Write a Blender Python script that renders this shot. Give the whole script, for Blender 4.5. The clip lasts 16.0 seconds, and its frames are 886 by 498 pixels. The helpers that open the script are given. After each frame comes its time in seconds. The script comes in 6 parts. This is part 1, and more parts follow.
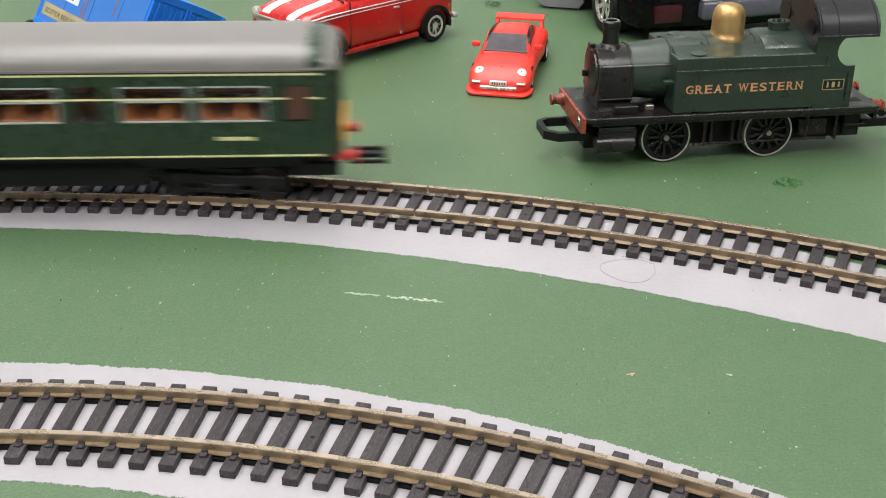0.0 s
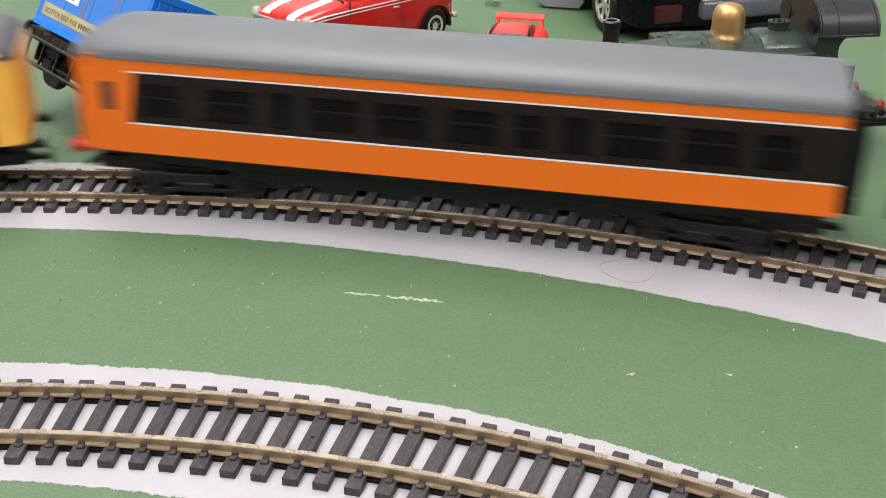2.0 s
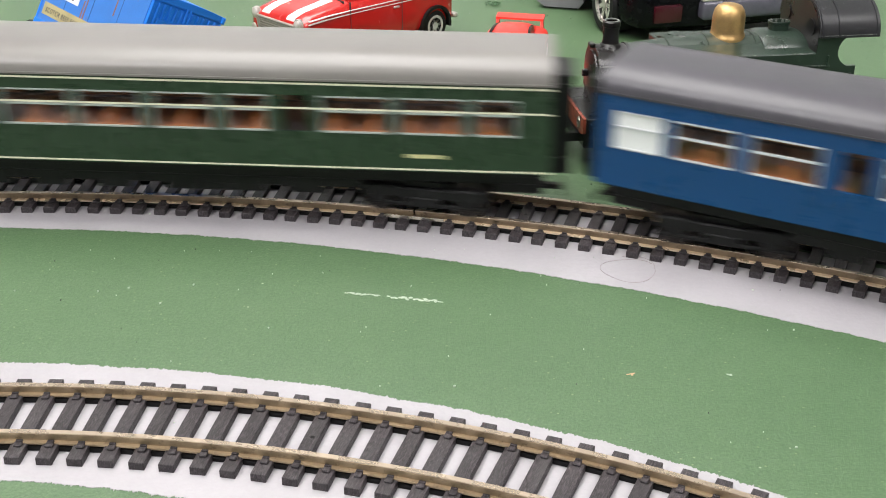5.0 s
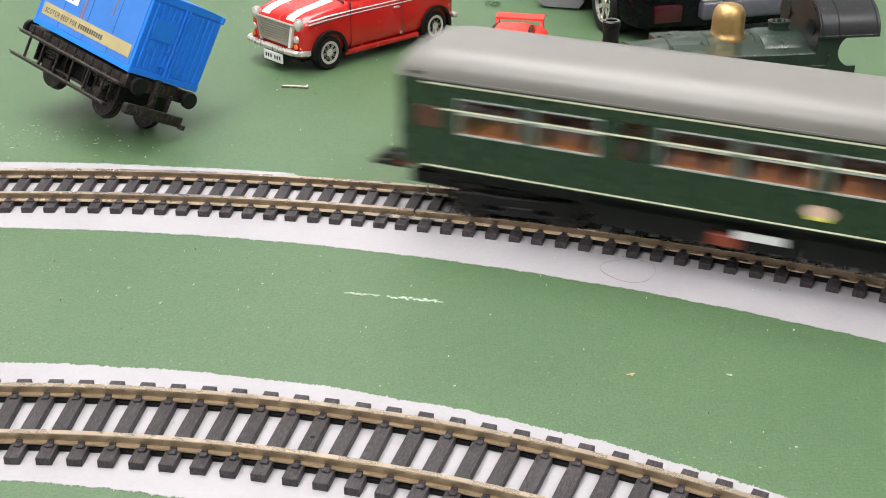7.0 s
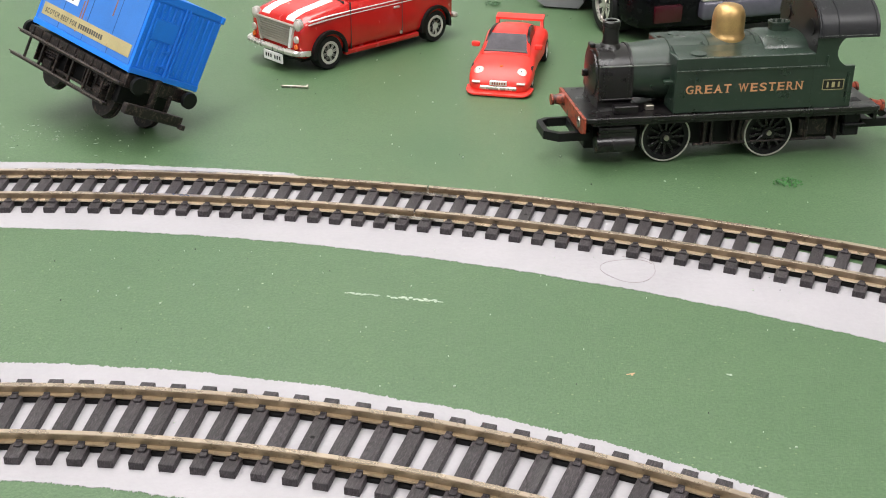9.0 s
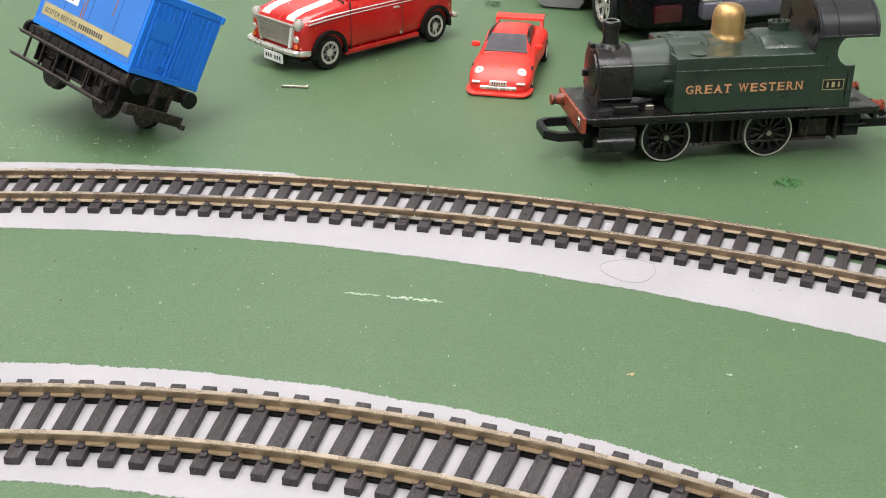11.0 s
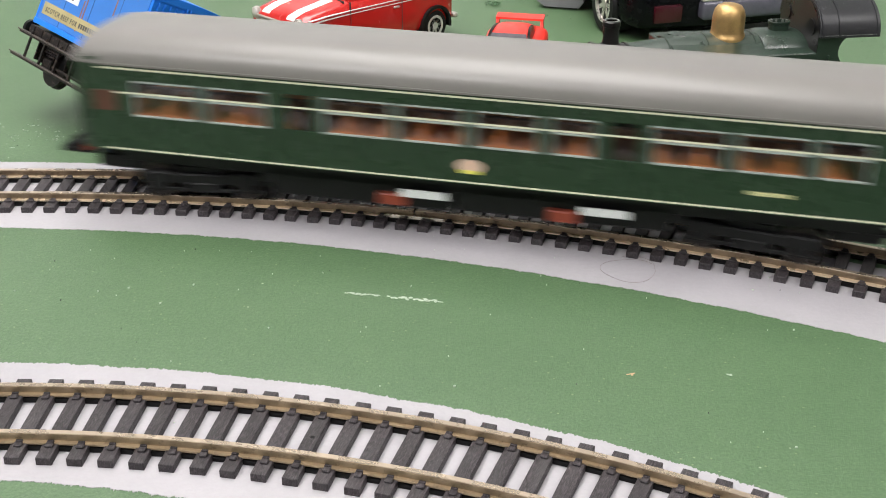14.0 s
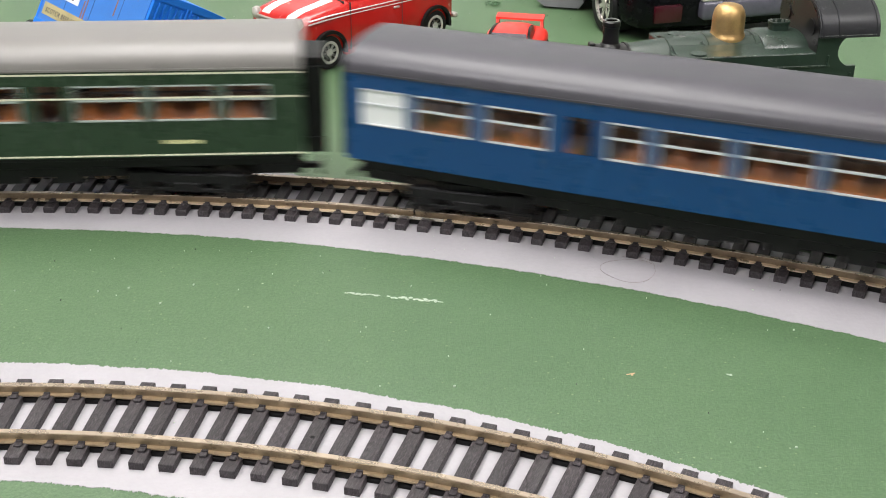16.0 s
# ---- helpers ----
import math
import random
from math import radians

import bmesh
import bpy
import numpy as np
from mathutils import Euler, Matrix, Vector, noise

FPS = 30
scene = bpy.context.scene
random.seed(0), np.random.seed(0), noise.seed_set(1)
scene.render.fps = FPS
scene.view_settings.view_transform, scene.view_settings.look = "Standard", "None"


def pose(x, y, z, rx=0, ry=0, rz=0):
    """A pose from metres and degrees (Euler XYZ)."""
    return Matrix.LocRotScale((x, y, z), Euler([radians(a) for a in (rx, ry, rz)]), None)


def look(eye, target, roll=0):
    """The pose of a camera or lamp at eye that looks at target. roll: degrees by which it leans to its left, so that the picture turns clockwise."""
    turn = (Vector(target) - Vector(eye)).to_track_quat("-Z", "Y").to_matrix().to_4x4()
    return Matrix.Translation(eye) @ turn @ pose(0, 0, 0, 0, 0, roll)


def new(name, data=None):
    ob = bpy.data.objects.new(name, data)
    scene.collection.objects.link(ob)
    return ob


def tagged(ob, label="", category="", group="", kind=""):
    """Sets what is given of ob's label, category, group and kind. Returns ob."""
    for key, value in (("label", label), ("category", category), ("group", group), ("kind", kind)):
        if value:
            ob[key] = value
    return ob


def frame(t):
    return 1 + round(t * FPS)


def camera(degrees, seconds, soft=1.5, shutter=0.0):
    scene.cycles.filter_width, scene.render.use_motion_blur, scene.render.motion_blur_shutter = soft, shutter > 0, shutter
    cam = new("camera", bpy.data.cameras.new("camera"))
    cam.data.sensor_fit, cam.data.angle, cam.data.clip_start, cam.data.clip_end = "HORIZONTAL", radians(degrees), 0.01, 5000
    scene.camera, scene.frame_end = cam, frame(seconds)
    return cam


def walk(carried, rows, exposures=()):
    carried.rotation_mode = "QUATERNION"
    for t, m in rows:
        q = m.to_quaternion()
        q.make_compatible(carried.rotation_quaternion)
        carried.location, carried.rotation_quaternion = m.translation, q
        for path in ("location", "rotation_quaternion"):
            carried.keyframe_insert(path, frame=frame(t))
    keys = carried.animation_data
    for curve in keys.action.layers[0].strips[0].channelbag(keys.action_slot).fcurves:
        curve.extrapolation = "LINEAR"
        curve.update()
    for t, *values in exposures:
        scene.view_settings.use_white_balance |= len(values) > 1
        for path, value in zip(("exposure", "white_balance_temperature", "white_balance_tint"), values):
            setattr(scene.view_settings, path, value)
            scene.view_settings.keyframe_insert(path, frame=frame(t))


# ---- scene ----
EYE_Z, TILT, LENS = 0.14905, 25.853, 39.77
cam = camera(LENS, 16.0, soft=1.0, shutter=0.7)
EYE = (0.0, 0.0, EYE_Z)
AIM = (0.0, math.cos(radians(TILT)), EYE_Z - math.sin(radians(TILT)))
walk(cam, [(0.0, look(EYE, AIM, 0.40)), (16.0, look(EYE, AIM, 0.40))], exposures=[(0.0, -0.24), (1.0, -0.24), (2.0, -0.07), (3.5, -0.1), (5.0, -0.02), (6.5, 0.0), (7.2, -0.02), (8.0, -0.15), (13.0, -0.15), (13.5, -0.19), (14.0, -0.12), (16.0, -0.05)])

# ---- light: a plain room with daylight-white panels; the one hung low over the layout is added ----
world = bpy.data.worlds.new("room_air")
scene.world = world
world.use_nodes = True
world.node_tree.nodes["Background"].inputs[0].default_value = (0.9, 0.95, 1.0, 1)
world.node_tree.nodes["Background"].inputs[1].default_value = 0.03

# First row: unseen low panel added to brighten the board's far side.
LAMPS = [(-0.15, 0.53, 0.98, 4.9), (-0.90, -0.70, 1.5, 18.5), (0.80, -0.65, 1.5, 12.0)]


def unseen_ceiling_lamp(x, y, z, watts):
    data = bpy.data.lights.new("unseen_ceiling_lamp", "AREA")
    data.shape, data.size, data.size_y, data.energy, data.color = "RECTANGLE", 0.55, 0.9, watts, (1.0, 0.975, 1.0)
    ob = new("unseen_ceiling_lamp", data)
    ob.matrix_basis = pose(x, y, z - 0.035)


for lamp_row in LAMPS:
    unseen_ceiling_lamp(*lamp_row)

# ---- materials ----


def nodes_of(name):
    m = bpy.data.materials.new(name)
    m.use_nodes = True
    return m, m.node_tree.nodes, m.node_tree.links, m.node_tree.nodes["Principled BSDF"]


def noise_node(ns, ls, coord, scale, detail=4.0, rough=0.6):
    n = ns.new("ShaderNodeTexNoise")
    n.inputs["Scale"].default_value, n.inputs["Detail"].default_value, n.inputs["Roughness"].default_value = scale, detail, rough
    ls.new(coord, n.inputs["Vector"])
    return n.outputs["Fac"]


def ramp(ns, ls, fac, stops):
    r = ns.new("ShaderNodeValToRGB")
    while len(r.color_ramp.elements) < len(stops):
        r.color_ramp.elements.new(0.5)
    for e, (at, c) in zip(r.color_ramp.elements, stops):
        e.position, e.color = at, (c, c, c, 1) if isinstance(c, float) else (*c, 1)
    ls.new(fac, r.inputs[0])
    return r.outputs[0]


def mixed(ns, ls, fac, a, b, blend="MIX"):
    m = ns.new("ShaderNodeMix")
    m.data_type, m.blend_type = "RGBA", blend
    for socket, value in ((m.inputs[0], fac), (m.inputs[6], a), (m.inputs[7], b)):
        if isinstance(value, (int, float)):
            socket.default_value = value
        elif isinstance(value, tuple):
            socket.default_value = (*value, 1)
        else:
            ls.new(value, socket)
    return m.outputs[2]


def surface(name, colour, rough=0.5, metal=0.0, vary=0.18, coarse=120.0, fine=2200.0, bump=0.15, dirt=None, dirt_at=0.62, coat=0.0, each=0.0, spec=0.5):
    """A worn surface: colour varied at two scales, roughness varied, fine relief, optional dirt or wear in patches."""
    m, ns, ls, p = nodes_of(name)
    co = ns.new("ShaderNodeTexCoord").outputs["Object"]
    big, small = noise_node(ns, ls, co, coarse), noise_node(ns, ls, co, fine, 3.0)
    dark, light = tuple(c * (1 - vary) for c in colour), tuple(min(1.0, c * (1 + vary)) for c in colour)
    col = ramp(ns, ls, big, [(0.3, dark), (0.7, light)])
    col = mixed(ns, ls, 0.35, col, ramp(ns, ls, small, [(0.25, dark), (0.75, light)]))
    if each:
        rnd = ns.new("ShaderNodeObjectInfo").outputs["Random"]
        col = mixed(ns, ls, 1.0, col, ramp(ns, ls, rnd, [(0.0, 1.0 - each), (1.0, 1.0)]), "MULTIPLY")
    if dirt:
        mask = ramp(ns, ls, noise_node(ns, ls, co, coarse * 3.1, 6.0, 0.7), [(dirt_at, 0.0), (dirt_at + 0.12, 1.0)])
        col = mixed(ns, ls, mask, col, dirt)
    ls.new(col, p.inputs["Base Color"])
    ls.new(ramp(ns, ls, big, [(0.2, max(0.02, rough - 0.1)), (0.8, min(1.0, rough + 0.1))]), p.inputs["Roughness"])
    p.inputs["Metallic"].default_value = metal
    p.inputs["Coat Weight"].default_value = coat
    p.inputs["Specular IOR Level"].default_value = spec
    if bump:
        b = ns.new("ShaderNodeBump")
        b.inputs["Strength"].default_value, b.inputs["Distance"].default_value = bump, 0.0002
        ls.new(small, b.inputs["Height"])
        ls.new(b.outputs[0], p.inputs["Normal"])
    return m


def board_paint():
    """Matt green emulsion on board: brushed, patchy, with pale flecks and dark pin marks."""
    m, ns, ls, p = nodes_of("green_board_paint")
    co = ns.new("ShaderNodeTexCoord").outputs["Object"]
    col = ramp(ns, ls, noise_node(ns, ls, co, 9.0, 5.0), [(0.3, (0.054, 0.117, 0.048)), (0.7, (0.088, 0.162, 0.067))])
    col = mixed(ns, ls, 0.4, col, ramp(ns, ls, noise_node(ns, ls, co, 75.0, 5.0), [(0.3, (0.053, 0.109, 0.048)), (0.75, (0.099, 0.170, 0.077))]))
    col = mixed(ns, ls, 0.3, col, ramp(ns, ls, noise_node(ns, ls, co, 330.0, 4.0), [(0.35, (0.046, 0.096, 0.040)), (0.62, (0.098, 0.165, 0.083))]))
    col = mixed(ns, ls, 0.45, col, ramp(ns, ls, noise_node(ns, ls, co, 1300.0, 2.0), [(0.3, (0.037, 0.083, 0.034)), (0.7, (0.112, 0.192, 0.090))]))
    for cx, cy, size, weight in ((-0.002, 0.384, 0.022, 0.55), (0.120, 0.240, 0.060, 0.22), (0.010, 0.262, 0.045, 0.16)):
        off = ns.new("ShaderNodeVectorMath")
        off.operation = "SUBTRACT"
        off.inputs[1].default_value = (cx, cy, 0.0)
        ls.new(co, off.inputs[0])
        far = ns.new("ShaderNodeVectorMath")
        far.operation = "LENGTH"
        ls.new(off.outputs[0], far.inputs[0])
        wob = ns.new("ShaderNodeMath")
        wob.operation = "MULTIPLY_ADD"
        ls.new(noise_node(ns, ls, co, 60.0, 4.0), wob.inputs[0])
        wob.inputs[1].default_value = size
        ls.new(far.outputs["Value"], wob.inputs[2])
        col = mixed(ns, ls, ramp(ns, ls, wob.outputs[0], [(size * 0.55, weight), (size * 1.5, 0.0)]), col, (0.045, 0.105, 0.042))
    flecks = ns.new("ShaderNodeTexVoronoi")
    flecks.inputs["Scale"].default_value = 150.0
    ls.new(co, flecks.inputs["Vector"])
    gate = ramp(ns, ls, flecks.outputs["Color"], [(0.80, 0.0), (0.82, 1.0)])
    spot = ramp(ns, ls, flecks.outputs["Distance"], [(0.035, 1.0), (0.065, 0.0)])
    col = mixed(ns, ls, mixed(ns, ls, 1.0, gate, spot, "MULTIPLY"), col, (0.42, 0.48, 0.34))
    dust = ns.new("ShaderNodeTexVoronoi")
    dust.inputs["Scale"].default_value = 420.0
    ls.new(co, dust.inputs["Vector"])
    gate = ramp(ns, ls, dust.outputs["Color"], [(0.56, 0.0), (0.68, 1.0)])
    spot = ramp(ns, ls, dust.outputs["Distance"], [(0.05, 0.7), (0.14, 0.0)])
    col = mixed(ns, ls, mixed(ns, ls, 1.0, gate, spot, "MULTIPLY"), col, (0.24, 0.30, 0.15))
    pins = ns.new("ShaderNodeTexVoronoi")
    pins.inputs["Scale"].default_value = 60.0
    ls.new(co, pins.inputs["Vector"])
    gate = ramp(ns, ls, pins.outputs["Color"], [(0.84, 0.0), (0.86, 1.0)])
    spot = ramp(ns, ls, pins.outputs["Distance"], [(0.02, 1.0), (0.045, 0.0)])
    col = mixed(ns, ls, mixed(ns, ls, 1.0, gate, spot, "MULTIPLY"), col, (0.02, 0.035, 0.02))
    ls.new(col, p.inputs["Base Color"])
    p.inputs["Roughness"].default_value = 0.48
    p.inputs["Specular IOR Level"].default_value = 0.65
    b = ns.new("ShaderNodeBump")
    b.inputs["Strength"].default_value, b.inputs["Distance"].default_value = 0.4, 0.0004
    ls.new(noise_node(ns, ls, co, 1300.0, 4.0, 0.7), b.inputs["Height"])
    ls.new(b.outputs[0], p.inputs["Normal"])
    return m


def pane_glass():
    m, ns, ls, p = nodes_of("clear_plastic_pane")
    out = ns["Material Output"]
    clear, gloss, mix, fres = (ns.new(k) for k in ("ShaderNodeBsdfTransparent", "ShaderNodeBsdfGlossy", "ShaderNodeMixShader", "ShaderNodeFresnel"))
    clear.inputs[0].default_value = (0.86, 0.85, 0.83, 1)
    gloss.inputs["Roughness"].default_value = 0.06
    fres.inputs[0].default_value = 1.5
    ls.new(fres.outputs[0], mix.inputs[0])
    ls.new(clear.outputs[0], mix.inputs[1])
    ls.new(gloss.outputs[0], mix.inputs[2])
    ls.new(mix.outputs[0], out.inputs[0])
    return m


def glow(name, colour, strength):
    m, ns, ls, p = nodes_of(name)
    p.inputs["Base Color"].default_value = (*colour, 1)
    p.inputs["Emission Color"].default_value = (*colour, 1)
    p.inputs["Emission Strength"].default_value = strength
    return m


def grained_plastic():
    """Dark grey sleeper plastic moulded with wood grain along its length, dusty in patches."""
    m, ns, ls, p = nodes_of("grained_grey_sleeper_plastic")
    co = ns.new("ShaderNodeTexCoord").outputs["Object"]
    stretch = ns.new("ShaderNodeMapping")
    stretch.inputs["Scale"].default_value = (0.22, 1.0, 0.5)
    ls.new(co, stretch.inputs["Vector"])
    shift = ns.new("ShaderNodeVectorMath")
    rnd = ns.new("ShaderNodeObjectInfo").outputs["Random"]
    ls.new(stretch.outputs[0], shift.inputs[0])
    ls.new(rnd, shift.inputs[1])
    grain = noise_node(ns, ls, shift.outputs[0], 3200.0, 4.0, 0.7)
    patch = noise_node(ns, ls, shift.outputs[0], 500.0, 4.0)
    col = ramp(ns, ls, grain, [(0.3, (0.020, 0.016, 0.018)), (0.5, (0.043, 0.036, 0.040)), (0.74, (0.13, 0.112, 0.12))])
    col = mixed(ns, ls, ramp(ns, ls, patch, [(0.5, 0.0), (0.75, 0.6)]), col, (0.070, 0.067, 0.068))
    col = mixed(ns, ls, 1.0, col, ramp(ns, ls, rnd, [(0.0, 0.7), (1.0, 1.0)]), "MULTIPLY")
    ls.new(col, p.inputs["Base Color"])
    p.inputs["Roughness"].default_value = 0.5
    p.inputs["Specular IOR Level"].default_value = 0.4
    b = ns.new("ShaderNodeBump")
    b.inputs["Strength"].default_value, b.inputs["Distance"].default_value = 0.6, 0.0003
    ls.new(grain, b.inputs["Height"])
    ls.new(b.outputs[0], p.inputs["Normal"])
    return m


GREEN_BOARD = board_paint()
TRACK_GREY = surface("pale_grey_track_paint", (0.375, 0.358, 0.38), 0.6, vary=0.09, coarse=45, fine=700, bump=0.55, dirt=(0.36, 0.345, 0.36), dirt_at=0.6)
WHITE_PAINT = surface("white_paint_drip", (0.46, 0.52, 0.44), 0.6, vary=0.3, coarse=700, dirt=(0.18, 0.27, 0.16), dirt_at=0.58)
WALL_PAINT = surface("white_wall_paint", (0.74, 0.74, 0.75), 0.8, coarse=3, fine=80, vary=0.05)
CEILING_PAINT = surface("white_ceiling_paint", (0.8, 0.8, 0.78), 0.85, coarse=3, fine=80, vary=0.04)
FLOOR_BOARD = surface("brown_floor", (0.20, 0.15, 0.11), 0.6, coarse=6, fine=90)
LAMP_GLOW = glow("lamp_diffuser", (1.0, 0.97, 0.93), 6.0)
SLEEPER = grained_plastic()
WEB_BLACK = surface("black_track_web_plastic", (0.006, 0.006, 0.006), 0.55, spec=0.2)
RAIL = surface("tarnished_nickel_silver_rail", (0.37, 0.285, 0.185), 0.36, metal=0.6, vary=0.22, coarse=150, fine=1400, dirt=(0.24, 0.18, 0.115), dirt_at=0.55)
# Outer rail: tarnished web darkened for shade, foot lightened for its highlight.
RAIL_WEB = surface("tarnished_rail_web_with_shade", (0.28, 0.205, 0.135), 0.38, metal=0.55, vary=0.3, coarse=150, fine=1400, dirt=(0.10, 0.07, 0.045), dirt_at=0.58)
RAIL_FOOT = surface("rail_foot_with_highlight", (0.70, 0.58, 0.43), 0.3, metal=0.6, vary=0.2, coarse=150)
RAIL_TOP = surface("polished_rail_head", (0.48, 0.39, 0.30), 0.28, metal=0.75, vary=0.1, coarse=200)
JOINER = surface("bright_rail_joiner", (0.72, 0.66, 0.56), 0.25, metal=1.0)
BLACK = surface("black_plastic", (0.007, 0.007, 0.0075), 0.45, vary=0.3, dirt=(0.018, 0.016, 0.014), spec=0.25)
DUSTY_BLACK = surface("dusty_black_plastic", (0.013, 0.0105, 0.010), 0.45, vary=0.4, coarse=320, dirt=(0.085, 0.060, 0.048), dirt_at=0.52, spec=0.35)
SATIN_BLACK = surface("satin_black_paint", (0.009, 0.0075, 0.008), 0.30, vary=0.25, dirt=(0.034, 0.029, 0.027), dirt_at=0.60, spec=0.5)
LOCO_GREEN = surface("dark_green_engine_paint", (0.016, 0.031, 0.021), 0.32, vary=0.22, bump=0.3, dirt=(0.040, 0.056, 0.046), dirt_at=0.6, spec=0.75)
COACH_GREEN = surface("glossy_dark_green_coach_plastic", (0.018, 0.039, 0.020), 0.28, vary=0.08)
ROOF_GREY = surface("satin_grey_coach_roof", (0.188, 0.176, 0.168), 0.34, vary=0.07, coarse=40)
ROOF_DARK = surface("satin_dark_grey_coach_roof", (0.058, 0.054, 0.066), 0.36, vary=0.08, coarse=40)
ROOF_BLUE_GREY = surface("satin_slate_grey_coach_roof", (0.115, 0.122, 0.135), 0.45, vary=0.06, coarse=40)
COACH_BLUE = surface("rail_blue_coach_plastic", (0.003, 0.050, 0.165), 0.30, vary=0.06)
ORANGE = surface("orange_coach_plastic", (0.78, 0.150, 0.006), 0.35, vary=0.05)
BROWN = surface("dark_brown_coach_plastic", (0.014, 0.0075, 0.0075), 0.32, vary=0.1, spec=0.25)
CAB_YELLOW = surface("yellow_cab_end_paint", (0.92, 0.46, 0.07), 0.35, vary=0.05)
CREAM_LINE = surface("cream_lining", (0.72, 0.68, 0.36), 0.4, vary=0.05)
STRIPE_YELLOW = surface("pale_yellow_stripe", (0.82, 0.76, 0.16), 0.4, vary=0.05)
WHITE_PLASTIC = surface("white_plastic", (0.78, 0.79, 0.80), 0.35, vary=0.04)
ALU = surface("silver_window_frame_print", (0.66, 0.67, 0.70), 0.35, metal=0.3, vary=0.06)
GREY_PLATE = surface("pale_grey_panel_and_glint", (0.42, 0.46, 0.48), 0.5, vary=0.1)
SEATS = surface("orange_brown_seat_moulding", (0.74, 0.26, 0.075), 0.5, vary=0.12)
INTERIOR = surface("brown_interior_moulding", (0.24, 0.10, 0.055), 0.55, vary=0.15)
GREY_DOOR = surface("grey_gangway_board", (0.30, 0.27, 0.26), 0.5)
BROWN_DOOR = surface("brown_gangway_door", (0.085, 0.032, 0.020), 0.5)
RED_BEAM = surface("red_buffer_beam_paint", (0.55, 0.045, 0.035), 0.42, vary=0.15, dirt=(0.30, 0.045, 0.035), dirt_at=0.6)
RUSTY_RED = surface("red_brown_plastic", (0.26, 0.045, 0.022), 0.5)
EMBLEM_PINK = surface("pale_pink_emblem", (0.72, 0.50, 0.40), 0.4)
GOLD = surface("brushed_gold_dome", (0.56, 0.36, 0.15), 0.38, metal=0.8, vary=0.22, coarse=260, bump=0.5, dirt=(0.34, 0.21, 0.07), dirt_at=0.66)
LETTER_GOLD = surface("orange_gold_lettering", (0.62, 0.30, 0.15), 0.5, vary=0.25)
TYRE_STEEL = surface("bright_wheel_tyre", (0.50, 0.48, 0.43), 0.35, metal=0.5)
CAB_ROOF = surface("worn_black_cab_roof", (0.020, 0.020, 0.023), 0.38, vary=0.25, dirt=(0.06, 0.06, 0.066), dirt_at=0.6)
WAGON_BLUE = surface("bright_blue_wagon_plastic", (0.012, 0.21, 0.85), 0.42, vary=0.08, dirt=(0.05, 0.20, 0.52), dirt_at=0.66)
WAGON_SIDE = surface("faded_blue_wagon_side", (0.045, 0.195, 0.60), 0.5, vary=0.12, coarse=60, dirt=(0.13, 0.16, 0.36), dirt_at=0.62)
STRAW_BAND = surface("faded_straw_band", (0.44, 0.37, 0.19), 0.55, vary=0.18, dirt=(0.40, 0.24, 0.12), dirt_at=0.6)
# Dusty plastic, paled to paint a highlight on the footboard edges.
DUST_HIGHLIGHT = surface("pale_dust_and_highlight_plastic", (0.10, 0.082, 0.072), 0.55, vary=0.5, coarse=400, dirt=(0.02, 0.016, 0.015), dirt_at=0.5)
SEAM_BLUE = surface("dark_blue_seam", (0.02, 0.08, 0.26), 0.5, vary=0.3)
INK = surface("dark_print", (0.03, 0.03, 0.03), 0.5)
FADED_INK = surface("faded_dark_print", (0.085, 0.08, 0.07), 0.5, vary=0.4)
RUST_STAIN = surface("rust_stain", (0.30, 0.13, 0.09), 0.6, vary=0.3)
MINI_RED = surface("glossy_red_enamel", (0.50, 0.016, 0.014), 0.22, vary=0.06, coat=0.5, bump=0.03)
SPORT_RED = surface("coral_red_plastic", (0.86, 0.040, 0.028), 0.34, vary=0.05, bump=0.03)
CAR_WHITE = surface("white_stripe_enamel", (0.82, 0.80, 0.78), 0.3, vary=0.04)
CHROME = surface("worn_chrome", (0.64, 0.60, 0.56), 0.28, metal=0.6, vary=0.15)
GRILLE = surface("dull_grille_metal", (0.38, 0.34, 0.29), 0.38, metal=0.35, vary=0.2)
RUBBER = surface("black_rubber", (0.008, 0.008, 0.009), 0.6, vary=0.2, spec=0.3)
DARK_GLASS = surface("dark_smoked_window", (0.006, 0.0055, 0.006), 0.2, vary=0.2, bump=0.0, spec=0.12)
LENS_CLEAR = surface("pale_headlamp_lens", (0.66, 0.60, 0.54), 0.12, metal=0.25, vary=0.12)
TINTED = surface("grey_tinted_screen", (0.050, 0.044, 0.054), 0.2, vary=0.5, coarse=160, bump=0.0, spec=0.12)
# Bumper colour with a pale reflection painted into it.
PLUM = surface("plum_grey_bumper_reflection", (0.095, 0.090, 0.118), 0.2, vary=0.2)
AMBER = surface("amber_lens", (0.75, 0.16, 0.03), 0.25)
GLOSS_BLACK = surface("glossy_black_enamel", (0.004, 0.004, 0.005), 0.25, vary=0.2, bump=0.0, spec=0.15)
DEEP_RED = surface("deep_red_lens", (0.05, 0.005, 0.010), 0.15)
GREY_CASE = surface("grey_plastic_case", (0.22, 0.22, 0.235), 0.45, vary=0.08)
NAIL = surface("dull_nail_steel", (0.36, 0.33, 0.28), 0.4, metal=0.9)
FOLIAGE = surface("green_scatter_foam", (0.065, 0.20, 0.06), 0.9, vary=0.4)
DARK_FOLIAGE = surface("dark_green_scatter_foam", (0.085, 0.165, 0.085), 0.9, vary=0.4)
HAIR = surface("dark_hair", (0.24, 0.20, 0.19), 0.6)
CHIP_PINK = surface("pink_paint_chip", (0.62, 0.36, 0.24), 0.6)
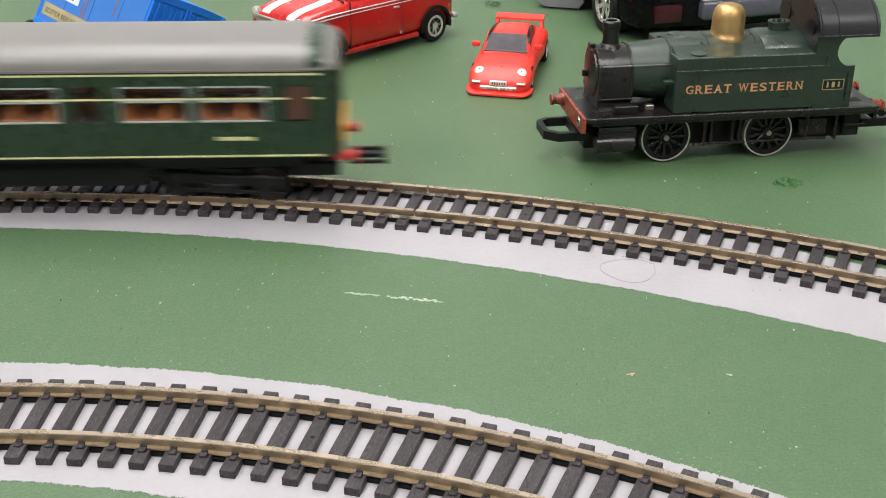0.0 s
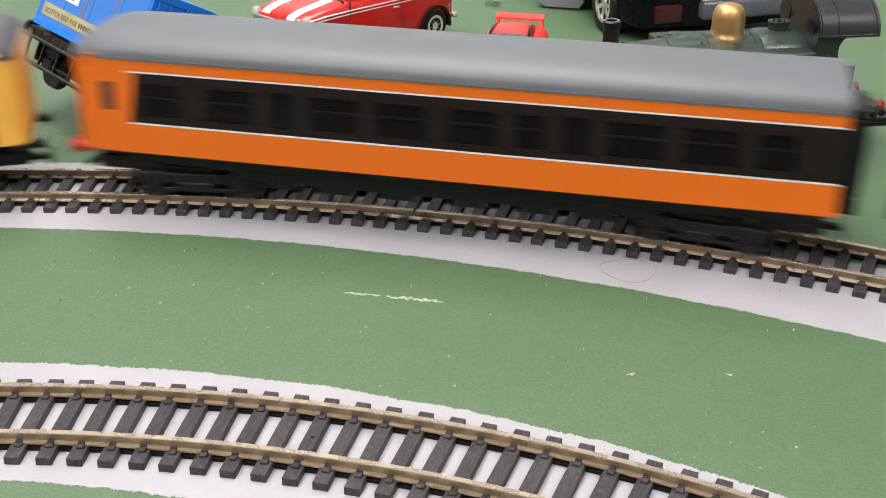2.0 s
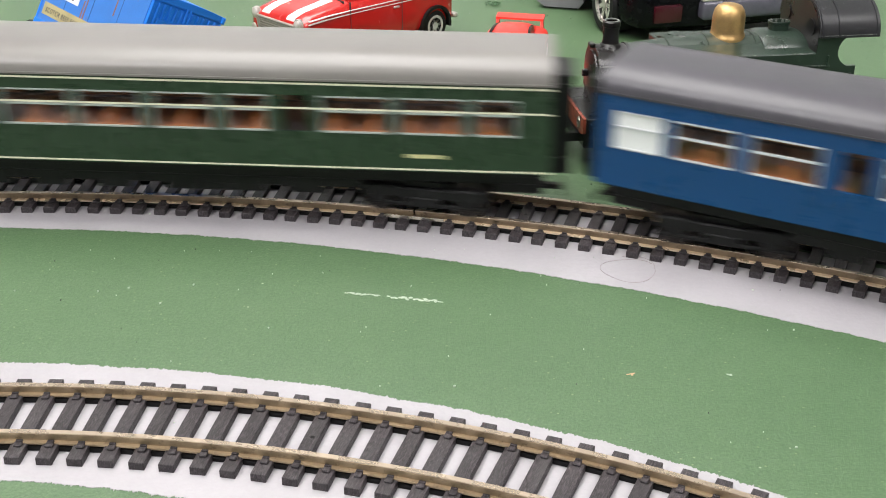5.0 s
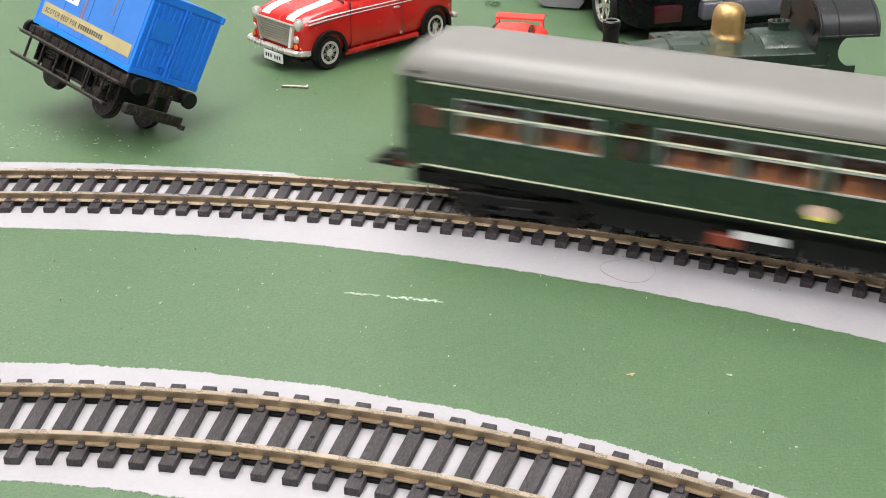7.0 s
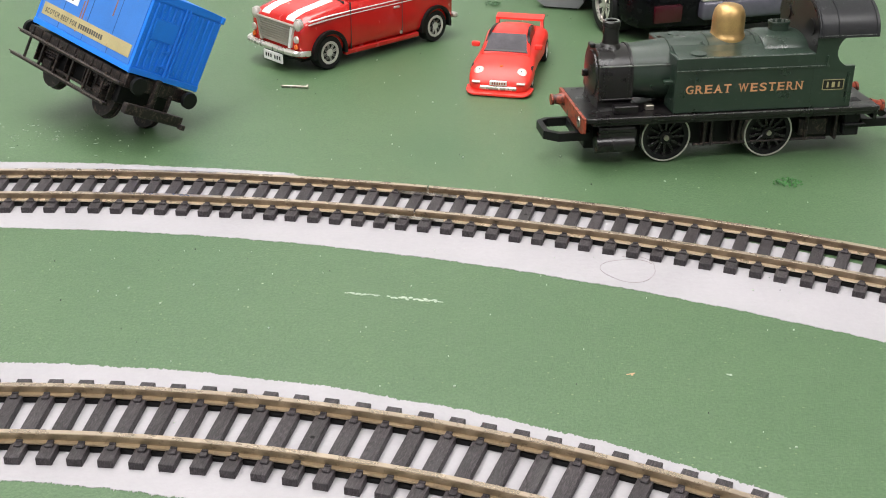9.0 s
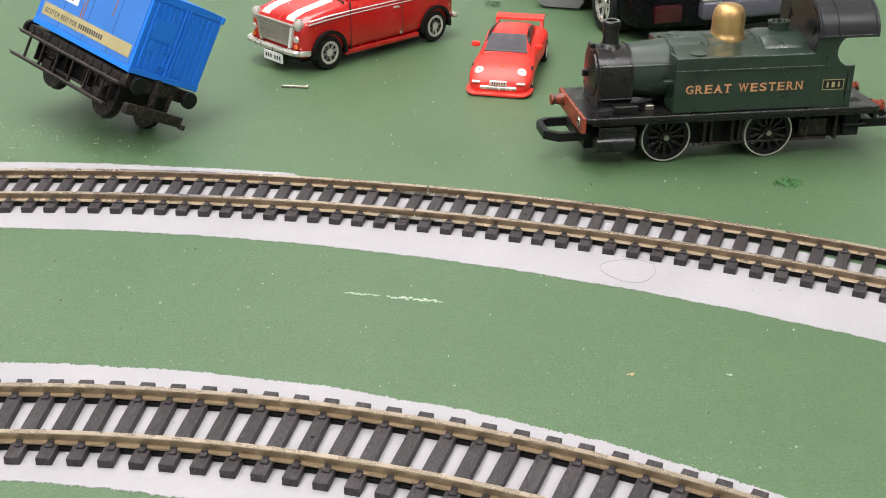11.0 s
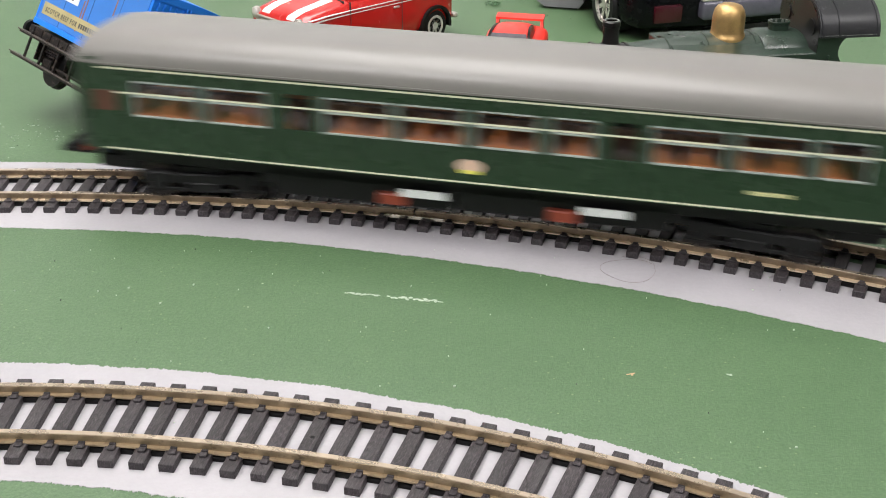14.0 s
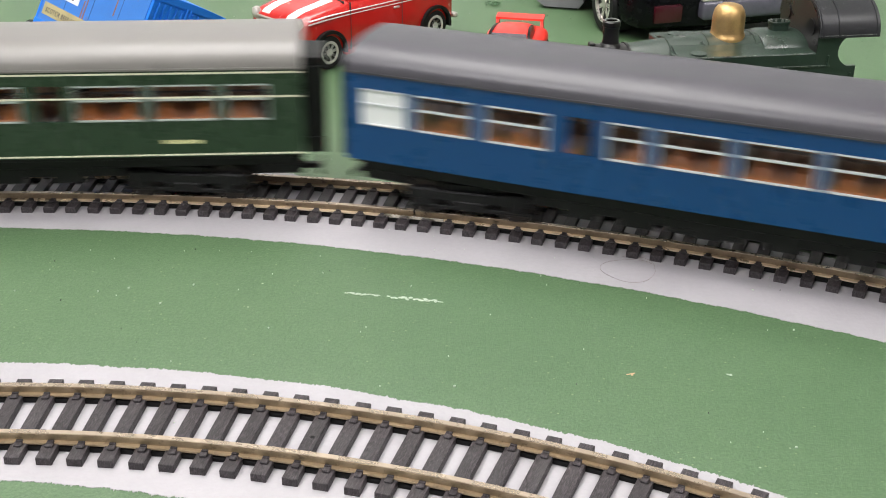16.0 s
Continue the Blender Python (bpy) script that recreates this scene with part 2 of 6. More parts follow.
WORN_RED = surface("worn_rusty_red_paint", (0.33, 0.060, 0.030), 0.45, vary=0.4, dirt=(0.03, 0.014, 0.012), dirt_at=0.5)
DIM_FRAME = surface("dull_grey_window_frame", (0.36, 0.39, 0.37), 0.4, vary=0.1)
PALE_LINE = surface("pale_cream_lining", (0.74, 0.72, 0.55), 0.4, vary=0.05)
RIM_SILVER = surface("dull_silver_rim", (0.66, 0.64, 0.62), 0.35, metal=0.35, vary=0.15)
# Chip colour, also used to paint the light caught on engine edges.
CHIP_HIGHLIGHT = surface("chipped_paint_and_highlight", (0.17, 0.18, 0.165), 0.45, vary=0.3, metal=0.3)
PANE = pane_glass()

# ---- mesh helpers: all in millimetres ----


def box(bm, x0, x1, y0, y1, z0, z1, bev=0.0, seg=1):
    v = [bm.verts.new((x, y, z)) for x in (x0, x1) for y in (y0, y1) for z in (z0, z1)]
    fs = [bm.faces.new([v[i] for i in f]) for f in ((0, 1, 3, 2), (4, 6, 7, 5), (0, 4, 5, 1), (2, 3, 7, 6), (0, 2, 6, 4), (1, 5, 7, 3))]
    if bev:
        bmesh.ops.bevel(bm, geom=list({e for f in fs for e in f.edges}), offset=bev, segments=seg, affect="EDGES", profile=0.5)
    return bm


def cyl(bm, c, axis, length, r0, r1=None, seg=20):
    """A cylinder or cone from c along axis 'x', 'y' or 'z'."""
    r1 = r0 if r1 is None else r1
    rings = []
    for d, r in ((0, r0), (length, r1)):
        ring = []
        for i in range(seg):
            a = 2 * math.pi * i / seg
            u, w = r * math.cos(a), r * math.sin(a)
            q = {"x": (d, u, w), "y": (w, d, u), "z": (u, w, d)}[axis]
            ring.append(bm.verts.new((c[0] + q[0], c[1] + q[1], c[2] + q[2])))
        rings.append(ring)
    for i in range(seg):
        j = (i + 1) % seg
        bm.faces.new((rings[0][i], rings[0][j], rings[1][j], rings[1][i]))
    bm.faces.new(rings[0][::-1])
    bm.faces.new(rings[1])
    return bm


def lathe(bm, c, profile, seg=28, axis="z"):
    """Turns (radius, height) pairs about an axis through c."""
    rings = []
    for r, h in profile:
        ring = []
        for i in range(seg):
            a = 2 * math.pi * i / seg
            u, w = r * math.cos(a), r * math.sin(a)
            q = {"x": (h, u, w), "y": (w, h, u), "z": (u, w, h)}[axis]
            ring.append(bm.verts.new((c[0] + q[0], c[1] + q[1], c[2] + q[2])))
        rings.append(ring)
    for a, b in zip(rings, rings[1:]):
        for i in range(seg):
            j = (i + 1) % seg
            bm.faces.new((a[i], a[j], b[j], b[i]))
    bm.faces.new(rings[0][::-1])
    bm.faces.new(rings[-1])
    return bm


def loft(bm, sections):
    """Joins closed rings of points (lists of the same length) and caps the ends."""
    rings = [[bm.verts.new(q) for q in s] for s in sections]
    n = len(rings[0])
    for a, b in zip(rings, rings[1:]):
        for i in range(n):
            j = (i + 1) % n
            bm.faces.new((a[i], a[j], b[j], b[i]))
    bm.faces.new(rings[0][::-1])
    bm.faces.new(rings[-1])
    return bm


def prism(bm, outline, axis, d0, d1):
    """Extrudes a 2D outline along an axis: the outline's two numbers are the other two axes in order."""
    def at(q, d):
        return {"x": (d, q[0], q[1]), "y": (q[0], d, q[1]), "z": (q[0], q[1], d)}[axis]
    return loft(bm, [[at(q, d0) for q in outline], [at(q, d1) for q in outline]])


def arch(bm, c, r0, r1, y0, y1, a0, a1, seg=16):
    """Part of a flat ring in the x-z plane between two radii, with depth y0 to y1."""
    secs = []
    for i in range(seg + 1):
        a = radians(a0 + (a1 - a0) * i / seg)
        secs.append([(c[0] + r * math.cos(a), y, c[1] + r * math.sin(a)) for r, y in ((r0, y0), (r1, y0), (r1, y1), (r0, y1))])
    return loft(bm, secs)


def part(name, bm, material, parent=None, label="", m=None, sharp=35):
    bmesh.ops.recalc_face_normals(bm, faces=bm.faces)
    bmesh.ops.scale(bm, vec=(0.001, 0.001, 0.001), verts=bm.verts)
    me = bpy.data.meshes.new(name)
    bm.to_mesh(me)
    bm.free()
    me.materials.append(material)
    me.shade_smooth()
    me.set_sharp_from_angle(angle=radians(sharp))
    ob = new(name, me)
    if parent:
        ob.parent = parent
    if m:
        ob.matrix_basis = m
    return tagged(ob, label) if label else ob


def same(name, ob, parent, m):
    """One more object on the mesh of ob."""
    o = new(name, ob.data)
    o.parent, o.matrix_basis = parent, m
    return o


def at_mm(x, y, z, rx=0, ry=0, rz=0):
    return pose(x / 1000, y / 1000, z / 1000, rx, ry, rz)


def B():
    return bmesh.new()


def thing(name, m, label, category, group=""):
    e = new(name)
    e.empty_display_size = 0.01
    e.matrix_basis = m
    return tagged(e, label, category, group)


def lettering(text, size, width, material, parent, m, name="lettering", label=""):
    """Letters as a thin mesh, fitted to a width in mm."""
    cu = bpy.data.curves.new(name, "FONT")
    cu.body, cu.size, cu.extrude, cu.offset = text, size / 1000, 0.00003, size * 0.000022
    cu.space_character = 1.42
    tmp = bpy.data.objects.new(name, cu)
    scene.collection.objects.link(tmp)
    me = bpy.data.meshes.new_from_object(tmp.evaluated_get(bpy.context.evaluated_depsgraph_get()))
    bpy.data.objects.remove(tmp)
    xs = [v.co.x for v in me.vertices]
    k = width / 1000 / (max(xs) - min(xs))
    for v in me.vertices:
        v.co.x = (v.co.x - min(xs)) * k
    me.materials.clear()
    me.materials.append(material)
    ob = new(name, me)
    ob.parent, ob.matrix_basis = parent, m
    return tagged(ob, label) if label else ob


# ---- structure: board, room, painted strips ----
def slab(name, x0, x1, y0, y1, z0, z1, material, label="", category="", kind="structure"):
    return tagged(part(name, box(B(), x0, x1, y0, y1, z0, z1), material), label, category, "", kind)


slab("ground", -1300, 1300, -1100, 1300, -18, 0, GREEN_BOARD, "green-painted baseboard of a model railway", "baseboard")
slab("floor", -2200, 2200, -2000, 1310, -930, -900, FLOOR_BOARD)
# Unseen white wall added close behind the board to reflect sheen onto it.
slab("wall_north_bounce", -2200, 2200, 1310, 1410, -900, 1500, WALL_PAINT)
slab("wall_south", -2200, 2200, -2100, -2000, -900, 1500, WALL_PAINT)
slab("wall_east", 2200, 2300, -2100, 1410, -900, 1500, WALL_PAINT)
slab("wall_west", -2300, -2200, -2100, 1410, -900, 1500, WALL_PAINT)
slab("ceiling", -2300, 2300, -2100, 1410, 1500, 1550, CEILING_PAINT)

OUT_C, OUT_R = (-0.11656, -0.19923), 0.54413
IN_C, IN_R = (-0.09228, -0.09127), 0.31150


def strip(name, centre, r_in, r_out, label):
    """A hand-painted band round a loop of track: two radii as functions of the bearing, with ragged edges."""
    bm = B()
    rows = []
    bearings = [50 + 0.035 * i for i in range(1715)] + [110 + 1.0 * i for i in range(1, 300)]
    n = len(bearings)
    for a in bearings:
        rows.append([])
        for r, s in ((r_in, 3.0), (r_out, 9.0)):
            q = r(a) + 0.9 * noise.noise((a * 0.35, s, 0)) + 0.55 * noise.noise((a * 1.9, s, 2)) + 0.40 * noise.noise((a * 5.5, s, 4)) + 0.55 * noise.noise((a * 15.0, s, 6)) + 0.50 * noise.noise((a * 34.0, s, 8))
            for z in (0.0, 0.12):
                rows[-1].append(bm.verts.new((centre[0] * 1000 + q * math.cos(radians(a)), centre[1] * 1000 + q * math.sin(radians(a)), z)))
    for i in range(n):
        a, b = rows[i], rows[(i + 1) % n]
        bm.faces.new((a[1], b[1], b[3], a[3]))
        bm.faces.new((a[0], a[1], b[1], b[0])[::-1])
        bm.faces.new((a[2], a[3], b[3], b[2]))
    return tagged(part(name, bm, TRACK_GREY), label, "paint", "", "structure")


def bound(a):
    a = (a + 180) % 360 - 180
    return max(50.0, min(100.0, a))


strip("track_bed_1", OUT_C, lambda a: 519.0 - 0.40 * (91.2 - bound(a)), lambda a: 565.0 + 0.48 * (bound(a) - 82.5) - 7.0 * max(0.0, min(1.0, (83.0 - bound(a)) / 1.2)), "pale grey painted band under the outer track")
strip("track_bed_2", IN_C, lambda a: 291.3 - 0.35 * (89 - bound(a)), lambda a: 336.5 - 0.235 * (91.9 - bound(a)), "pale grey painted band under the inner track")


# ---- tracks ----
def polar(c, r, a):
    return c[0] * 1000 + r * math.cos(radians(a)), c[1] * 1000 + r * math.sin(radians(a))


def ring_sweep(bm, c, r, profile, a0, a1, step=0.5):
    """Sweeps a profile of (radial offset, height) along an arc."""
    n = max(2, round((a1 - a0) / step))
    closed = abs(a1 - a0 - 360) < 1e-6
    rings = []
    for i in range(n if closed else n + 1):
        a = a0 + (a1 - a0) * i / n
        rings.append([bm.verts.new((*polar(c, r + d, a), z)) for d, z in profile])
    k = len(profile)
    for i in range(n):
        s, t = rings[i], rings[(i + 1) % len(rings)]
        for j in range(k):
            l = (j + 1) % k
            bm.faces.new((s[j], s[l], t[l], t[j]))
    if not closed:
        bm.faces.new(rings[0][::-1])
        bm.faces.new(rings[-1])
    return bm


RAIL_SIDE = [(-1.15, 1.75), (1.15, 1.75), (1.1, 2.1), (0.3, 2.3), (0.3, 3.4), (0.72, 3.58), (0.72, 4.12), (-0.72, 4.12), (-0.72, 3.58), (-0.3, 3.4), (-0.3, 2.3), (-1.1, 2.1)]
RAIL_STEM = [(0.3, 2.3), (0.3, 3.4), (0.72, 3.58), (0.72, 4.12), (-0.72, 4.12), (-0.72, 3.58), (-0.3, 3.4), (-0.3, 2.3)]
RAIL_BASE = [(-1.25, 1.75), (1.25, 1.75), (1.2, 2.1), (0.3, 2.3), (-0.3, 2.3), (-1.2, 2.1)]
RAIL_HEAD = [(-0.70, 4.12), (0.70, 4.12), (0.62, 4.27), (-0.62, 4.27)]


def sleeper_mesh(bm, bolts):
    """One moulded sleeper along x, with the chairs that grip the two rails."""
    box(bm, -15.0, 15.0, -1.62, 1.62, 0.0, 1.9, 0.1)
    for rail in (-9.0, 9.0):
        for s in (-1, 1):
            x = rail + s * 1.75
            box(bm, *sorted((rail + s * 0.44, rail + s * 1.05)), -0.7, 0.7, 1.8, 2.6, 0.08)
            if bolts:
                box(bm, x - 0.75, x + 0.75, -0.85, 0.85, 1.8, 2.45, 0.2)
            else:
                box(bm, x - 0.65, x + 0.65, -1.05, 1.05, 1.8, 2.4, 0.12)
    return bm


def track(label, c, r, bearings, bolts, joint, holes):
    t = thing("railway_track", Matrix.Identity(4), label, "model track", "curved tracks")
    for off in (-8.97, 8.97):
        spans = [(joint - 360 + 0.03, joint - 0.03)] if joint else [(0.0, 360.0)]
        for a0, a1 in spans:
            if bolts:
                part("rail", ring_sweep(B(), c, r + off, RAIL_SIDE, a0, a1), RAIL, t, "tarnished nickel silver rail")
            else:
                # Stem and foot colours carry the rail's shade and highlight.
                part("rail", ring_sweep(B(), c, r + off, RAIL_STEM, a0, a1), RAIL_WEB, t, "brown tarnished rail with shade painted in")
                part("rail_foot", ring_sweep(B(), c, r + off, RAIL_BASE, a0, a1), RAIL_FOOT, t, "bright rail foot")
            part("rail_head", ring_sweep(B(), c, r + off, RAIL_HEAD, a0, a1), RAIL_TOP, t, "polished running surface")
        part("web", ring_sweep(B(), c, r + off, [(-1.2, 0.25), (1.2, 0.25), (1.2, 1.25), (-1.2, 1.25)], 0, 360, 1.0), WEB_BLACK, t, "black plastic web under the rail")
        if joint:
            for s in (-1.15, 1.15):
                part("rail_joiner", ring_sweep(B(), c, r + off, [(s - 0.32, 1.8), (s + 0.32, 1.8), (s + 0.22, 2.75), (s - 0.22, 2.75)], joint - 0.95, joint + 0.95, 0.25), JOINER, t, "bright metal rail joiner")
    for x, y in holes:
        part("pin_hole", cyl(B(), (x, y, 1.86), "z", 0.07, 0.5, seg=10), WEB_BLACK, t, "dark pin hole in a sleeper")
    first, rest = None, B()
    for a in bearings:
        m = at_mm(*polar(c, r, a), 0, 0, 0, a)
        if 48 < (a + 180) % 360 - 180 < 108:
            if first is None:
                first = part("sleeper", sleeper_mesh(B(), bolts), SLEEPER, t, "dark grey plastic sleeper", m)
            else:
                same("sleeper", first, t, m @ pose(0, 0, 0, 0, 0, random.uniform(-0.5, 0.5)))
        else:
            b = box(B(), -15.0, 15.0, -1.68, 1.68, 0.0, 1.9)
            scaled = Matrix.Translation((m.translation.x * 1000, m.translation.y * 1000, 0)) @ Matrix.Rotation(radians(a), 4, "Z")
            bmesh.ops.transform(b, matrix=scaled, verts=b.verts)
            tmp = bpy.data.meshes.new("tmp")
            b.to_mesh(tmp)
            b.free()
            rest.from_mesh(tmp)
            bpy.data.meshes.remove(tmp)
    tagged(part("far_sleepers", rest, SLEEPER, t), "", "", "", "stuff")
    return t


outer_bearings = [91.41 - 0.7098 * i for i in range(-25, 19)] + [77.94 - 0.7216 * i for i in range(0, 42)]
low, high = min(outer_bearings), max(outer_bearings)
outer_bearings += [high + 0.715 * i for i in range(1, int((low + 360 - high) / 0.715))]
inner_bearings = [90.30 - 1.2454 * i + 0.0008 * (i - 11) ** 2 * -1 + 0.08 for i in range(-14, 34)]
low, high = min(inner_bearings), max(inner_bearings)
inner_bearings += [high + 1.25 * i for i in range(1, int((low + 360 - high) / 1.25))]
track("curved outer track with dark sleepers and tarnished rails", OUT_C, OUT_R * 1000, outer_bearings, False, 78.33, [(24.1, 327.3)])
track("curved inner track with dark sleepers and bolted chairs", IN_C, IN_R * 1000, inner_bearings, True, None, [(-27.0, 213.1)])

# ---- the train ----
PIVOT = 80.0
Z_SILL, Z_EAVE, Z_WIN0, Z_WIN1, HALF = 20.0, 45.6, 30.8, 41.3, 17.7
TOP = 54.3


def roof_outline(k=1.0, zb=Z_EAVE, top=TOP):
    pts = []
    for i in range(19):
        a = math.pi * i / 18
        c, s = math.cos(a), math.sin(a)
        pts.append((k * (HALF + 0.25) * (abs(c) ** 0.75) * (1 if c >= 0 else -1), zb + (top - zb) * s ** 0.8))
    return pts


def roof_shell(x0, x1, dome0, dome1, eave, top=TOP):
    secs = []
    xs = [x0, x0 + 0.8, x0 + 2.5, x0 + 6, x0 + 12] + [x1 - 12, x1 - 6, x1 - 2.5, x1 - 0.8, x1]
    for x in xs:
        k0 = min(1.0, (x - x0) / 12) if dome0 else 1.0
        k1 = min(1.0, (x1 - x) / 12) if dome1 else 1.0
        f = min(k0, k1)
        f = math.sqrt(max(0.0, 1 - (1 - f) ** 2))
        secs.append([(x, y, z) for y, z in roof_outline(0.9 + 0.1 * f, eave, eave + (top - eave) * (0.35 + 0.65 * f))])
    return loft(B(), secs)


def side_wall(side, x0, x1, z0, z1, holes):
    """One thin side wall, cut through by window openings (x0, x1)."""
    bm = B()
    y0, y1 = (-HALF, -HALF + 1.1) if side < 0 else (HALF - 1.1, HALF)
    box(bm, x0, x1, y0, y1, z0, Z_WIN0)
    box(bm, x0, x1, y0, y1, Z_WIN1, z1)
    at = x0
    for a, b in sorted(holes):
        box(bm, at, a, y0, y1, Z_WIN0, Z_WIN1)
        at = b
    box(bm, at, x1, y0, y1, Z_WIN0, Z_WIN1)
    return bm


def window(coach, a, b, side, bars, pane=PANE, pane_label="", glint=ALU):
    w = part("window", box(B(), a - 0.1, b + 0.1, *sorted((side * (HALF - 0.9), side * (HALF - 0.55))), Z_WIN0 - 0.1, Z_WIN1 + 0.1), pane, coach, pane_label or "clear window pane")
    if pane is PANE:
        w.visible_shadow = False
    if bars:
        bm = B()
        y0, y1 = sorted((side * (HALF - 0.45), side * (HALF + 0.22)))
        t = 0.42
        box(bm, a, b, y0, y1, Z_WIN1 - t, Z_WIN1)
        box(bm, a, b, y0, y1, Z_WIN0, Z_WIN0 + t)
        box(bm, a, a + t * 0.8, y0, y1, Z_WIN0 + t, Z_WIN1 - t)
        box(bm, b - t * 0.8, b, y0, y1, Z_WIN0 + t, Z_WIN1 - t)
        if bars > 1:
            box(bm, a + t, b - t, y0, y1 - 0.05, 36.7, 37.25)
        part("window_frame", bm, glint, w, "silver printed window frame")
    return w


def bogie(coach, x, label):
    turn = -math.degrees(math.asin(x / (OUT_R * 1000)))
    bm = B()
    for s in (-1, 1):
        y = s * 11.5
        box(bm, -17, 17, y - 1.2, y + 1.2, 9.5, 12.5, 0.4)
        box(bm, -5, 5, y - 1.5, y + 1.5, 6.8, 10.0, 0.5)
        for wx in (-13, 13):
            box(bm, wx - 2.6, wx + 2.6, y - 1.8, y + 1.8, 7.6, 13.2, 0.5)
            box(bm, wx - 5.5, wx - 3.6, y - 1.3, y + 1.3, 9.6, 13.0, 0.3)
            box(bm, wx + 3.6, wx + 5.5, y - 1.3, y + 1.3, 9.6, 13.0, 0.3)
        box(bm, -18.5, 18.5, y - 0.7, y + 0.3, 6.8, 7.9, 0.2)
    box(bm, -7, 7, -11, 11, 10.0, 14.5, 0.5)
    frame_ob = part("bogie", bm, BLACK, coach, label, at_mm(x, 0, 0, 0, 0, turn))
    for wx in (-13, 13):
        bm = B()
        cyl(bm, (wx, -11, 9.7), "y", 22, 1.0, seg=10)
        for s in (-1, 1):
            y = s * 8.2
            cyl(bm, (wx, min(y, y + s * 2.4), 9.7), "y", 2.4, 5.45, seg=24)
            cyl(bm, (wx, min(y - s * 0.6, y), 9.7), "y", 0.6, 6.2, seg=24)
        part("wheelset", bm, DUSTY_BLACK, frame_ob, "black wheel pair on an axle")


def coupling(coach, x, way, free=False):
    bm = B()
    reach = 12.0 if free else 4.0
    z = 13.0 if free else 9.0
    x0, x1 = sorted((x - way * 6, x + way * reach))
    box(bm, x0, x1, -1.2, 1.2, z, z + 1.5, 0.2)
    # Added plate stands in for the shade under the coach end.
    box(bm, *sorted((x - way * 16, x - way * 1)), -9.0, 9.0, 10.6, 14.9, 0.5)
    a, b = sorted((x + way * (reach - 0.5), x + way * (reach + 0.7)))
    box(bm, a, b, -6, 6, z, z + 1.6, 0.2)
    if free:
        for y in (-5.4, 5.4):
            box(bm, *sorted((x + way * 2, x + way * reach)), y - 0.6, y + 0.6, z, z + 1.2, 0.2)
        box(bm, *sorted((x + way * 1.6, x + way * 2.8)), -6, 6, z, z + 1.4, 0.2)
    part("coupling", bm, BLACK, coach, "black tension-lock coupling with an added dark plate")


def buffers(coach, x, way, material):
    bm = B()
    x0, x1 = sorted((x - way * 2.0, x + way * 0.3))
    box(bm, x0, x1, -14.5, 14.5, 17.4, 20.0, 0.3)
    part("buffer_beam", bm, material, coach, "buffer beam")
    for y in (-11.5, 11.5):
        bm = B()
        if way > 0:
            lathe(bm, (x + 0.2, y, 18.2), [(1.5, 0), (1.3, 3.4), (2.6, 3.5), (2.6, 4.2)], 14, "x")
        else:
            lathe(bm, (x - 0.2, y, 18.2), [(1.5, 0), (1.3, -3.4), (2.6, -3.5), (2.6, -4.2)], 14, "x")
        part("buffer", bm, BLACK if material is not RED_BEAM else RED_BEAM, coach, "round buffer")


def gangway(coach, x, way, grey):
    x0, x1 = sorted((x, x + way * 6.2))
    bm = B()
    box(bm, x0, x1, -8.5, 8.5, 17, 22, 0.3)
    box(bm, x0, x1, -8.5, 8.5, 43.5, 46, 0.3)
    box(bm, x0, x1, -8.5, -4.6, 22, 43.5, 0.3)
    box(bm, x0, x1, 4.6, 8.5, 22, 43.5, 0.3)
    if grey:
        part("gangway", bm, GREY_DOOR, coach, "grey and brown corridor connection")
        part("gangway_door", box(B(), *sorted((x, x + way * 2.2)), -4.6, 4.6, 22, 35), BROWN_DOOR, coach, "brown corridor door")
    else:
        part("gangway", bm, BLACK, coach, "black corridor connection")
        part("gangway_door", box(B(), *sorted((x, x + way * 1.2)), -4.6, 4.6, 22, 43.5), BLACK, coach)


def nose(coach, x, way, length, material, label, eave):
    """A rounded driving cab, from x outward."""
    secs = []
    for f, k, dz in ((0.0, 1.0, 0.0), (0.35, 0.99, 0.0), (0.7, 0.95, 0.6), (0.92, 0.88, 1.4), (1.0, 0.80, 2.4)):
        top = TOP - 1.4 - dz * 3.4
        outline = [(k * HALF, Z_SILL), (k * HALF, eave)] + roof_outline(k, eave, max(top - 0.5, eave + 0.5))[1:-1] + [(-k * HALF, eave), (-k * HALF, Z_SILL)]
        secs.append([(x + way * length * f, y, z) for y, z in outline])
    return part("cab", loft(B(), secs), material, coach, label)


def coach_frame(label, group="coaches of the train"):
    return thing("railway_coach", pose(0, 0, 0), label, "model coach", group)


